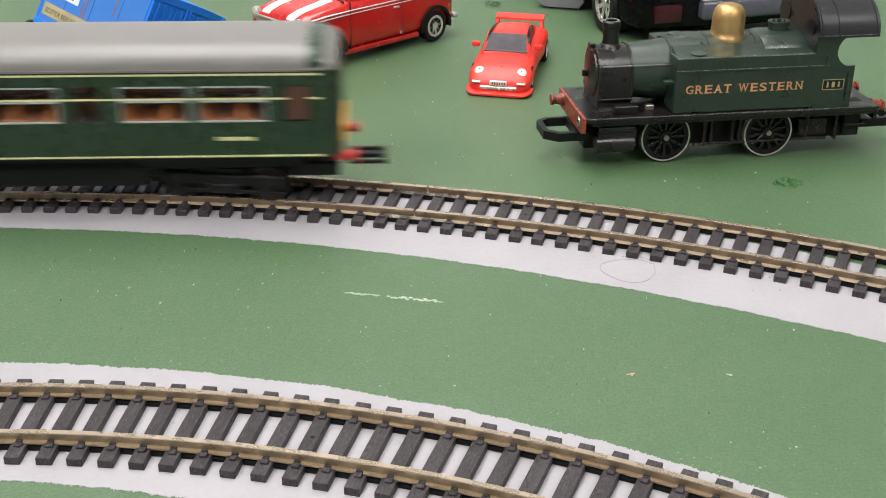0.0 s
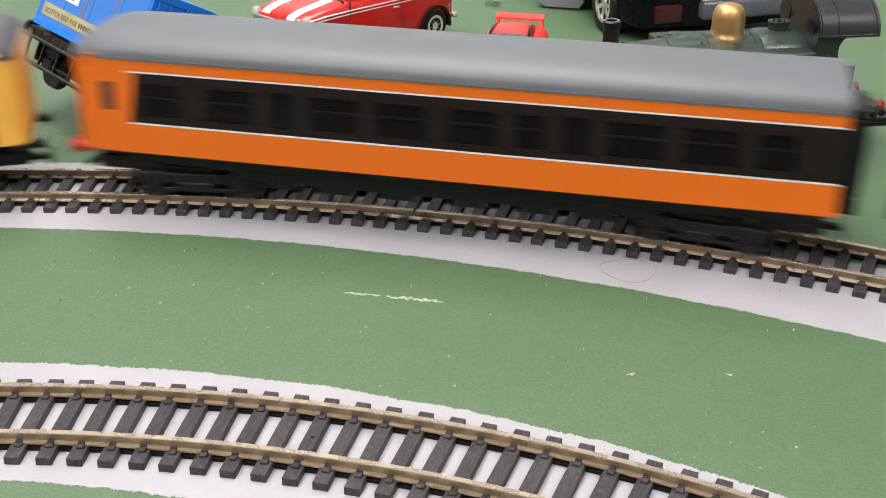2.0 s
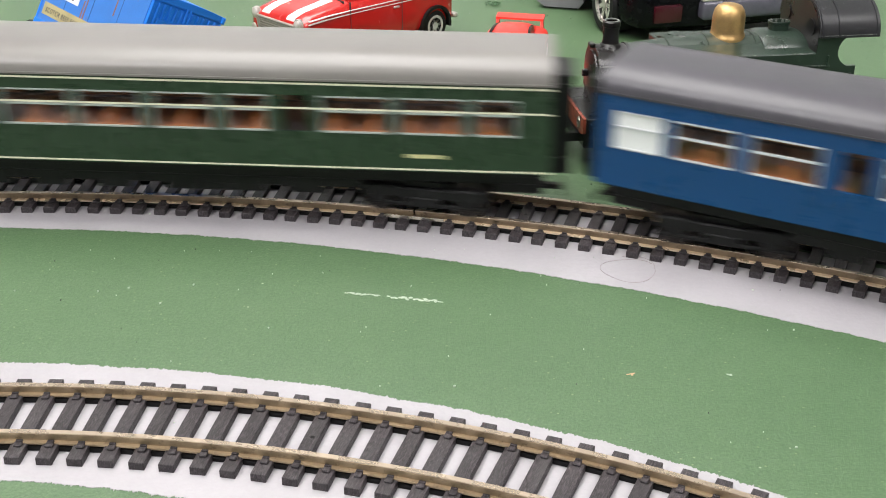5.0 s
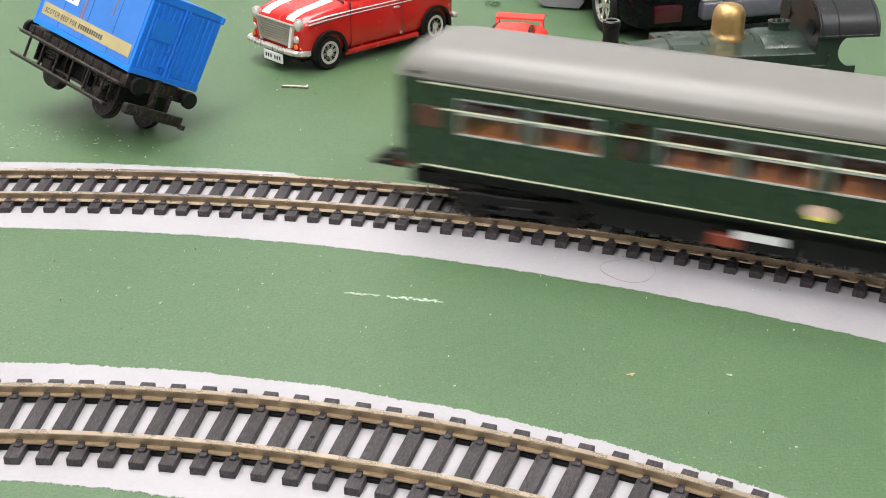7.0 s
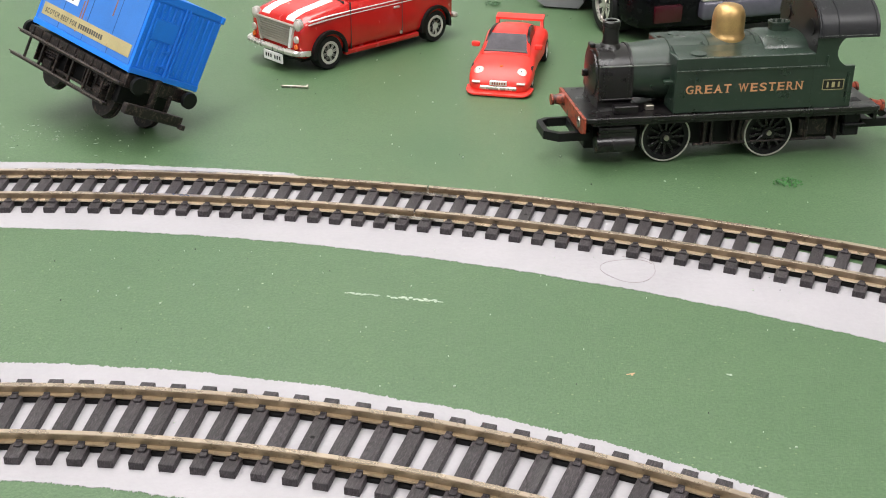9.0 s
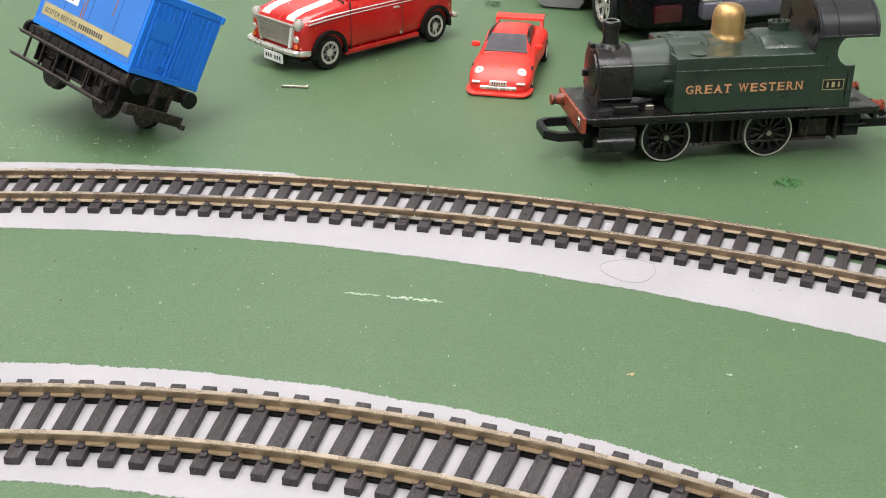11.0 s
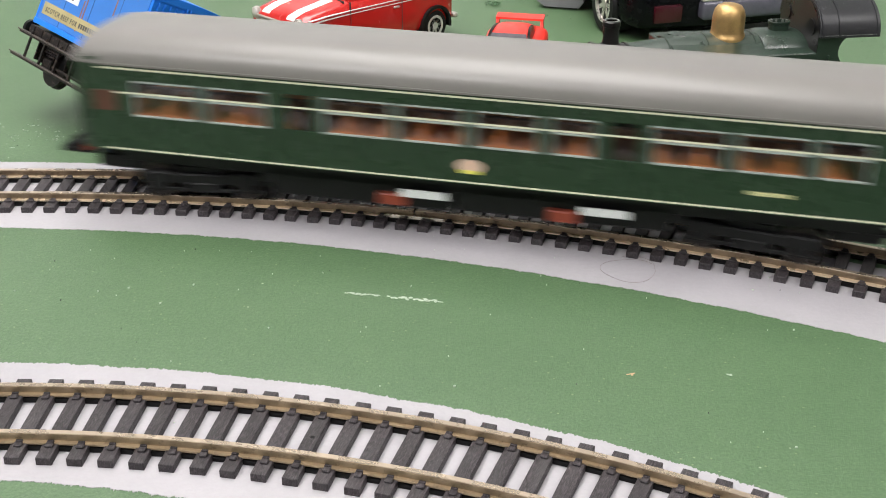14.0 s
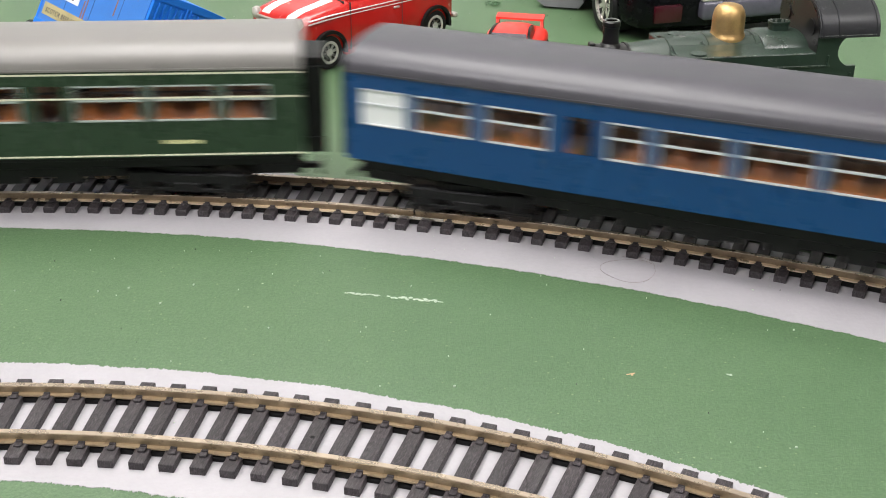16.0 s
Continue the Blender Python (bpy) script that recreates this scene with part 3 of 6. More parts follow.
def build_coach(label, a, body, roof, windows, dark=False, cab=0, cab_material=None, cab_label="", lined=False, body_label="", roof_label="", eave=Z_EAVE, seats_from=-200, top=TOP):
    """windows: (x0, x1, bars). cab: -1 or +1 for the driving end. Returns the thing."""
    c = coach_frame(label)
    cab_len = 9.0
    x0 = -a + (cab_len if cab < 0 else 0)
    x1 = a - (cab_len if cab > 0 else 0)
    holes = [(p, q) for p, q, _ in windows]
    for side in (-1, 1):
        part("side_panel", side_wall(side, x0, x1, Z_SILL, eave, holes), body, c, body_label)
        for p, q, bars in windows:
            window(c, p, q, side, bars, DARK_GLASS if dark else PANE, "dark window pane" if dark else "", BROWN if dark else (DIM_FRAME if lined else ALU))
    part("roof", roof_shell(x0, x1, False, False, eave, top) if cab == 0 else roof_shell(x0 - (cab_len - 0.6 if cab < 0 else 0), x1 + (cab_len - 0.6 if cab > 0 else 0), cab < 0, cab > 0, eave, top), roof, c, roof_label)
    bm = B()
    if cab >= 0:
        box(bm, x0, x0 + 1.2, -HALF + 1.2, HALF - 1.2, Z_SILL, eave)
    if cab <= 0:
        box(bm, x1 - 1.2, x1, -HALF + 1.2, HALF - 1.2, Z_SILL, eave)
    part("end_wall", bm, body if not dark else BROWN, c)
    if cab:
        nose(c, x1 if cab > 0 else x0, cab, cab_len, cab_material, cab_label, eave)
    # gutter strip along the eaves
    bm = B()
    for s in (-1, 1):
        y0, y1 = sorted((s * (HALF - 0.1), s * (HALF + 0.42)))
        box(bm, x0, x1, y0, y1, eave - 0.15, eave + 0.45)
    part("gutter", bm, roof, c, "rain strip along the roof edge")
    # floor, frame and interior
    part("floor_pan", box(B(), x0 + 1.5, x1 - 1.5, -HALF + 1.3, HALF - 1.3, Z_SILL, Z_SILL + 1.5), BLACK, c)
    part("interior", box(B(), x0 + 2, x1 - 2, -1.0, 1.0, Z_SILL + 1.5, 33.5), INTERIOR if not dark else BLACK, c, "moulded brown interior spine")
    seat = None
    x = x0 + 9
    while x < x1 - 9 and not dark:
        if x > seats_from and not any(abs(x - d) < 6 for d in (-45.5, 43.5)):
            m = at_mm(x, 0, 0)
            if seat is None:
                bm = B()
                for s in (-1, 1):
                    ya, yb = sorted((s * 3.0, s * 16.2))
                    box(bm, -1.0, 1.0, ya, yb, Z_SILL + 1.5, 34.4, 0.6, 2)
                    box(bm, -4.6, 4.6, ya, yb, Z_SILL + 1.5, 31.2, 0.5)
                seat = part("seat", bm, SEATS, c, "orange-brown moulded seats", m)
            else:
                same("seat", seat, c, m)
        x += 10.6
    bm = B()
    box(bm, x0 + 1, x1 - 1, -14.5, 14.5, 17.8, Z_SILL, 0.2)
    box(bm, x0 + 4, x1 - 4, -HALF + 1.5, HALF - 1.5, 18.6, Z_SILL)
    # Added keel and filler boxes keep the shaded gap under the floor dark.
    box(bm, -61, 61, -11.5, 12.0, 11.8, 17.9, 0.4)
    box(bm, x0 + 2, x1 - 2, -12.5, 12.5, 14.8, 17.9, 0.3)
    for q in (-46, -30, -11, 9, 28, 45):
        box(bm, q - 5, q + 5, -12.2, -11.0, 10.2, 17.9, 0.3)
    part("underframe", bm, BLACK, c, "black underframe with added dark filler boxes")
    for s in (-PIVOT if a > 110 else -74, PIVOT if a > 110 else 74):
        bogie(c, s, "black four-wheel bogie")
    return c, x0, x1


def line_of(c, x0, x1, z, h, material, name="lining", label="cream lining along the side"):
    for s in (-1, 1):
        y0, y1 = sorted((s * (HALF - 0.2), s * (HALF + 0.10)))
        part(name, box(B(), x0, x1, y0, y1, z - h / 2, z + h / 2), material, c, label)


def plate(c, x0, x1, z0, z1, material, name, label, proud=0.12):
    return part(name, box(B(), x0, x1, -HALF - proud, -HALF + 0.1, z0, z1), material, c, label)


def bars_plate(c, x0, x1, z, n=7, h=0.75, material=WHITE_PLASTIC):
    """Small lettering that cannot be read, as plain bars."""
    bm = B()
    w = (x1 - x0) / n
    for i in range(n):
        box(bm, x0 + i * w, x0 + (i + 0.8) * w, -HALF - 0.06, -HALF + 0.1, z - h / 2, z + h / 2)
    part("marking", bm, material, c, "tiny pale marking")


def emblem(c, x):
    bm = B()
    lathe(bm, (x, -HALF + 0.05, 25.2), [(2.1, 0), (2.1, -0.2)], 24, "y")
    for v in bm.verts:
        v.co.x = x + (v.co.x - x) * 1.7
    e = part("emblem", bm, EMBLEM_PINK, c, "oval pale pink and yellow crest")
    part("emblem_base", box(B(), x - 2.6, x + 2.6, -HALF - 0.2, -HALF, 23.2, 24.2), STRIPE_YELLOW, e)


def roof_vents(c, a, material, top=TOP):
    first = None
    for i in range(6):
        for y in (-7.5, 7.5):
            m = at_mm(-a + a * (2 * i + 1) / 6, y, top - 1.25, -8 if y > 0 else 8)
            if first is None:
                first = part("roof_vent", box(B(), -3.0, 3.0, -1.1, 1.1, -0.3, 0.55, 0.25), material, c, "small roof ventilator", m)
            else:
                same("roof_vent", first, c, m)


def engine_gear(c, xs, red):
    """Boxes and tanks slung under the floor between the bogies, with pale plates."""
    bm = B()
    box(bm, -57, -3, -12.5, 12.5, 9.0, 17.9, 0.6)
    box(bm, -2, 57, -12.5, 12.5, 9.5, 17.9, 0.6)
    part("engine_box", bm, BLACK, c, "black underfloor engine boxes")
    for x in xs:
        part("side_plate", box(B(), x - 6.5, x + 6.5, -15.2, -14.2, 13.2, 15.4, 0.15), WHITE_PLASTIC, c, "white underfloor panel")
    if red:
        for x in red:
            part("side_tank", box(B(), x - 4, x + 4, -14.6, -12.0, 10.0, 13.4, 0.4), RUSTY_RED, c, "red-brown underfloor tank")


MAIN = [(-92.5, -76.0, 2), (-72.0, -54.3, 2), (-49.2, -42.2, 0), (-38.5, -28.0, 2), (-25.0, -7.0, 2), (-4.2, 14.6, 2), (17.0, 36.0, 2), (39.7, 47.2, 0), (52.6, 71.6, 2), (74.0, 93.5, 2), (98.0, 105.0, 0)]
MIRROR = [(-107.0, -100.0, 0), (-94.5, -75.2, 2), (-72.5, -54.6, 2), (-49.0, -41.6, 0), (-38.3, -19.0, 2), (-17.0, 1.0, 2), (4.0, 21.0, 2), (24.6, 36.2, 2), (40.0, 47.4, 0), (50.5, 69.6, 2), (72.0, 90.0, 2), (92.5, 104.6, 2)]
VAN = [(-103.0, -96.5, 0), (-81.2, -69.5, 1), (-63.5, -52.6, 1), (-49.0, -41.4, 0)] + MAIN[3:]
SPRINT = [(-84.0, -72.5, 2), (-65.0, -51.5, 2), (-46.0, -39.2, 0), (-34.6, -20.6, 2), (-16.4, -1.6, 2), (3.7, 17.7, 2), (22.0, 30.5, 2), (34.6, 42.4, 0), (46.3, 61.5, 2), (65.7, 80.7, 2), (84.6, 94.7, 2)]

GREEN_NOTE = "dark green coach side"
A = 113.8

# green driving coach
c1, x0, x1 = build_coach("dark green model railcar coach with grey roof and driving cab", A, COACH_GREEN, ROOF_GREY, VAN, cab=1, cab_material=COACH_GREEN, cab_label="dark green rounded driving cab", lined=True, seats_from=-40, top=52.8)
for z, h in ((44.6, 0.55), (37.6, 0.5), (20.6, 0.5)):
    line_of(c1, x0, x1 + 3.5, z, h, CREAM_LINE)
emblem(c1, -5.5)
bars_plate(c1, 79.0, 89.5, 25.8, 7, 1.1, CREAM_LINE)
bars_plate(c1, -103.5, -95.5, 26.0, 4, 0.5)
engine_gear(c1, (-39.5, -12.5), (-34, -24))
buffers(c1, A, 1, RED_BEAM)
part("warning_panel", box(B(), A - 2.0, A + 1.2, -11.0, 11.0, 22.0, 27.4, 0.5), CAB_YELLOW, c1, "yellow warning panel on the cab front")
for y in (-8.2, 0.0, 8.2):
    part("cab_window", box(B(), A - 4.5, A - 0.2, y - 3.4, y + 3.4, 34.5, 42.5, 0.5), DARK_GLASS, c1, "dark cab window")
part("cab_side_window", box(B(), 99, 105, -HALF - 0.15, -HALF + 0.3, 31.5, 41.0, 0.1), BROWN_DOOR, c1, "brown cab side window")
gangway(c1, -A, -1, False)
coupling(c1, A, 1, True)
coupling(c1, -A, -1)
roof_vents(c1, A, ROOF_GREY, 52.8)

# orange and brown coach
A2 = 105.8
c2, x0, x1 = build_coach("orange and dark brown model coach with slate grey roof", A2, BROWN, ROOF_BLUE_GREY, SPRINT, dark=True, cab=-1, cab_material=ORANGE, cab_label="orange rounded driving cab", eave=47.6)
for s in (-1, 1):
    y0, y1 = sorted((s * (HALF - 0.1), s * (HALF + 0.14)))
    part("lower_band", box(B(), x0, x1, y0, y1, Z_SILL, 28.7), ORANGE, c2, "orange lower band")
    part("upper_band", box(B(), x0, x1, y0, y1, 44.3, 47.4), ORANGE, c2, "orange band under the roof")
    part("cab_panel", prism(B(), [(-A2 + 4, 28.7), (-88.5, 28.7), (-85.6, 44.3), (-A2 + 4, 44.3)], "y", y0, y1), ORANGE, c2, "orange cab side panel")
    part("cab_side_window", box(B(), -96.5, -92.6, y0 - 0.12, y1 + 0.12, 32.5, 40.8, 0.05), BROWN_DOOR, c2, "brown cab side window")
    for z in (28.9, 44.1):
        part("white_line", box(B(), -88.0, x1, y0 - 0.03, y1 + 0.03, z - 0.22, z + 0.22), WHITE_PLASTIC, c2, "thin white line")
buffers(c2, -A2, -1, RED_BEAM)
gangway(c2, A2, 1, False)
for y in (-8.2, 8.2):
    part("cab_window", box(B(), -A2 + 0.2, -A2 + 5, y - 5, y + 5, 34.0, 42.5, 0.5), DARK_GLASS, c2, "dark cab window")
part("underfloor_box", box(B(), -34, 20, -10, 10, 13.0, 17.8, 0.6), BLACK, c2, "black underfloor equipment box")
coupling(c2, -A2, -1)
coupling(c2, A2, 1)


def blue_coach(label, cab):
    a = 114.3 if cab else A
    c, x0, x1 = build_coach(label, a, COACH_BLUE, ROOF_DARK, [(-108.8, -95.4, 2)] + MAIN, cab=1 if cab else 0, cab_material=CAB_YELLOW, cab_label="yellow rounded driving cab end", top=TOP if cab else 52.8)
    for s in (-1, 1):
        y0, y1 = sorted((s * (HALF - 0.1), s * (HALF + 0.14)))
        part("first_class_stripe", box(B(), 44.0, 100.2, y0, y1, 42.6, 44.3), STRIPE_YELLOW, c, "pale yellow stripe above the windows")
        y0, y1 = sorted((s * (HALF - 0.55), s * (HALF - 0.2)))
        part("toilet_window", box(B(), -108.4, -95.8, y0, y1, Z_WIN0 + 0.4, Z_WIN1 - 0.4), WHITE_PLASTIC, c, "opaque white window")
    return c, a


c3, a3 = blue_coach("rail blue model railcar coach with yellow cab end", True)
bm = B()
for k in (-1, 1):
    prism(bm, [(77.0, 24.6 + k * 1.1 - 0.45), (90.5, 24.6 + k * 1.1 - 0.45), (90.5, 24.6 + k * 1.1 + 0.45), (77.0, 24.6 + k * 1.1 + 0.45)], "y", -HALF - 0.15, -HALF + 0.1)
prism(bm, [(80.0, 25.6), (82.0, 25.6), (87.5, 23.6), (85.5, 23.6)], "y", -HALF - 0.17, -HALF + 0.1)
prism(bm, [(82.5, 26.9), (84.5, 26.9), (88.5, 25.9), (86.5, 25.5)], "y", -HALF - 0.13, -HALF + 0.1)
prism(bm, [(79.0, 23.6), (81.0, 23.4), (85.5, 22.4), (83.5, 22.4)], "y", -HALF - 0.13, -HALF + 0.1)
part("side_mark", bm, WHITE_PLASTIC, c3, "white barred side mark")
bars_plate(c3, 55.5, 70.0, 24.4, 7, 1.0)
buffers(c3, a3, 1, BLACK)
gangway(c3, -a3, -1, False)
engine_gear(c3, (-36, -11), (-22,))
for y in (-8.2, 0, 8.2):
    part("cab_window", box(B(), a3 - 4.5, a3 - 0.2, y - 3.4, y + 3.4, 34.5, 42.5, 0.5), DARK_GLASS, c3, "dark cab window")
coupling(c3, a3, 1)
coupling(c3, -a3, -1)
roof_vents(c3, a3, ROOF_DARK)

c4, a4 = blue_coach("rail blue model coach with yellow roofline stripe", False)
bars_plate(c4, 76.8, 92.0, 26.3, 7, 1.0)
plate(c4, 98.8, 106.8, 24.6, 27.6, GREY_PLATE, "notice_panel", "pale grey notice panel")
gangway(c4, -a4, -1, False)
gangway(c4, a4, 1, False)
part("underfloor_box", box(B(), -22, -2, -11, 11, 10.0, 17.8, 0.6), BLACK, c4, "black underfloor equipment box")
coupling(c4, a4, 1)
coupling(c4, -a4, -1)
roof_vents(c4, A, ROOF_DARK, 52.8)

# green trailer
c5, x0, x1 = build_coach("dark green model trailer coach with grey roof", A, COACH_GREEN, ROOF_GREY, MIRROR, lined=True, seats_from=-98, top=52.8)
for z, h in ((44.6, 0.5), (37.6, 0.45), (20.6, 0.45)):
    line_of(c5, x0, x1, z, h, PALE_LINE)
plate(c5, -105.2, -98.0, 24.2, 26.8, surface("dull_green_grey_panel", (0.12, 0.19, 0.13), 0.5), "notice_panel", "dull green-grey notice panel")
bars_plate(c5, 74.5, 85.0, 24.5, 7, 1.1, CREAM_LINE)
gangway(c5, -A, -1, False)
gangway(c5, A, 1, False)
part("underfloor_box", box(B(), 4, 26, -11, 11, 9.5, 17.8, 0.6), BLACK, c5, "black underfloor equipment box")
coupling(c5, A, 1)
coupling(c5, -A, -1)
roof_vents(c5, A, ROOF_GREY, 52.8)

# rear green driving coach
c6, x0, x1 = build_coach("dark green model railcar coach with a crest and rear cab", A, COACH_GREEN, ROOF_GREY, MIRROR[1:], cab=-1, cab_material=COACH_GREEN, cab_label="dark green rounded driving cab", lined=True)
for z, h in ((44.6, 0.5), (37.6, 0.45), (20.6, 0.45)):
    line_of(c6, x0, x1, z, h, PALE_LINE)
part("cab_side_window", box(B(), -107.0, -100.0, -HALF - 0.15, -HALF + 0.3, 32.0, 38.0, 0.1), BROWN_DOOR, c6, "brown cab side window")
emblem(c6, 2.9)
bars_plate(c6, 76.0, 87.0, 25.4, 7, 1.1, CREAM_LINE)
engine_gear(c6, (-11, 39.5), (-20, 28))
buffers(c6, -A, -1, RUSTY_RED)
for y in (-8.2, 0.0, 8.2):
    part("cab_window", box(B(), -A + 0.2, -A + 4.5, y - 3.4, y + 3.4, 34.5, 42.5, 0.5), DARK_GLASS, c6, "dark cab window")
gangway(c6, A, 1, True)
coupling(c6, A, 1)
coupling(c6, -A, -1, True)
roof_vents(c6, A, ROOF_GREY)

# bearing of the train's leading end, in degrees round the outer loop, and of each coach's middle behind it
LEAD = [(0.0, 80.58), (0.5, 70.72), (1.0, 60.45), (1.5, 50.03), (2.0, 39.58), (2.5, 28.27), (3.0, 16.80), (3.5, 5.35), (4.0, -6.55), (4.5, -17.9), (5.0, -29.25), (5.5, -40.6), (6.0, -51.9), (6.5, -63.71), (7.0, -75.16), (7.5, -86.84), (8.0, -97.2), (8.5, -105.8), (9.0, -112.4), (9.5, -116.9), (10.0, -119.0), (10.5, -119.0), (11.0, -117.0), (11.5, -113.0), (12.0, -106.8), (12.5, -98.4), (13.0, -87.96), (13.5, -76.75), (14.0, -65.15), (14.5, -54.33), (15.0, -43.35), (15.5, -32.41), (16.0, -21.64)]
BEHIND = [(c1, 12.3, 80), (c2, 37.82, 74), (c3, 63.25, 80), (c4, 89.7, 80), (c5, 115.7, 80), (c6, 141.72, 80)]


def lead_at(t):
    """A smooth curve through LEAD."""
    i = min(max(int(t / 0.5), 0), len(LEAD) - 2)
    f = t / 0.5 - i
    v = [b for _, b in LEAD]
    p0 = v[i - 1] if i > 0 else 2 * v[0] - v[1]
    p3 = v[i + 2] if i + 2 < len(v) else 2 * v[-1] - v[-2]
    p1, p2 = v[i], v[i + 1]
    return 0.5 * (2 * p1 + (p2 - p0) * f + (2 * p0 - 5 * p1 + 4 * p2 - p3) * f * f + (3 * p1 - p0 - 3 * p2 + p3) * f ** 3)


def coach_pose(bearing, pivot):
    d = math.sqrt(OUT_R ** 2 - (pivot / 1000) ** 2)
    return pose(OUT_C[0] + d * math.cos(radians(bearing)), OUT_C[1] + d * math.sin(radians(bearing)), 0, 0, 0, bearing - 90)


def motions():
    for coach, behind, pivot in BEHIND:
        walk(coach, [(k * 0.1, coach_pose(lead_at(k * 0.1) + behind, pivot)) for k in range(161)])


SERIFS = {"G": [(0.88, 0.45, 0.34)], "R": [(0.10, 0.0, 0.36), (0.10, 1.0, 0.30), (0.92, 0.0, 0.30)], "E": [(0.06, 0.0, 0.26), (0.06, 1.0, 0.26)], "A": [(0.06, 0.0, 0.40), (0.94, 0.0, 0.40)], "T": [(0.5, 0.0, 0.46)], "W": [(0.05, 1.0, 0.34), (0.95, 1.0, 0.34), (0.5, 1.0, 0.24)], "S": [], "N": [(0.07, 0.0, 0.36), (0.07, 1.0, 0.24), (0.93, 1.0, 0.36)]}


def serif_word(text, x0, x1, z, height, material, parent):
    """Capitals with slab serifs on a vehicle side, each letter fitted to its own cell."""
    cells = [1.35 if ch == "W" else 1.0 for ch in text]
    unit = (x1 - x0) / sum(cells)
    bm, x = B(), x0
    for ch, cell in zip(text, cells):
        cu = bpy.data.curves.new("letter", "FONT")
        cu.body, cu.size, cu.extrude, cu.offset = ch, 1.0, 0.02, 0.012
        tmp = bpy.data.objects.new("letter", cu)
        scene.collection.objects.link(tmp)
        me = bpy.data.meshes.new_from_object(tmp.evaluated_get(bpy.context.evaluated_depsgraph_get()))
        bpy.data.objects.remove(tmp)
        xs, ys = [v.co.x for v in me.vertices], [v.co.y for v in me.vertices]
        w = unit * cell * 0.76
        left = x + unit * cell * 0.12
        for v in me.vertices:
            u, h = (v.co.x - min(xs)) / (max(xs) - min(xs)), (v.co.y - min(ys)) / (max(ys) - min(ys))
            v.co = (left + u * w, -15.1 - v.co.z * 3, z + h * height)
        bm.from_mesh(me)
        bpy.data.meshes.remove(me)
        for at, h, wide in SERIFS[ch]:
            c, k, d = left + at * w, wide * 2.4 / 2, 0.26
            zb = z + h * (height - d)
            box(bm, c - k, c + k, -15.14, -15.03, zb, zb + d)
        x += unit * cell
    part("lettering", bm, material, parent, "orange-gold railway lettering")


# ---- the green tank engine standing on the board ----
def ring_yz(x, y0, y1, z0, z1, n=5.0, seg=28):
    """A rounded-box section across a vehicle."""
    cy, cz, hy, hz = (y0 + y1) / 2, (z0 + z1) / 2, (y1 - y0) / 2, (z1 - z0) / 2
    pts = []
    for i in range(seg):
        a = 2 * math.pi * (i + 0.5) / seg
        c, s = math.cos(a), math.sin(a)
        pts.append((x, cy + hy * abs(c) ** (2 / n) * (1 if c > 0 else -1), cz + hz * abs(s) ** (2 / n) * (1 if s > 0 else -1)))
    return pts


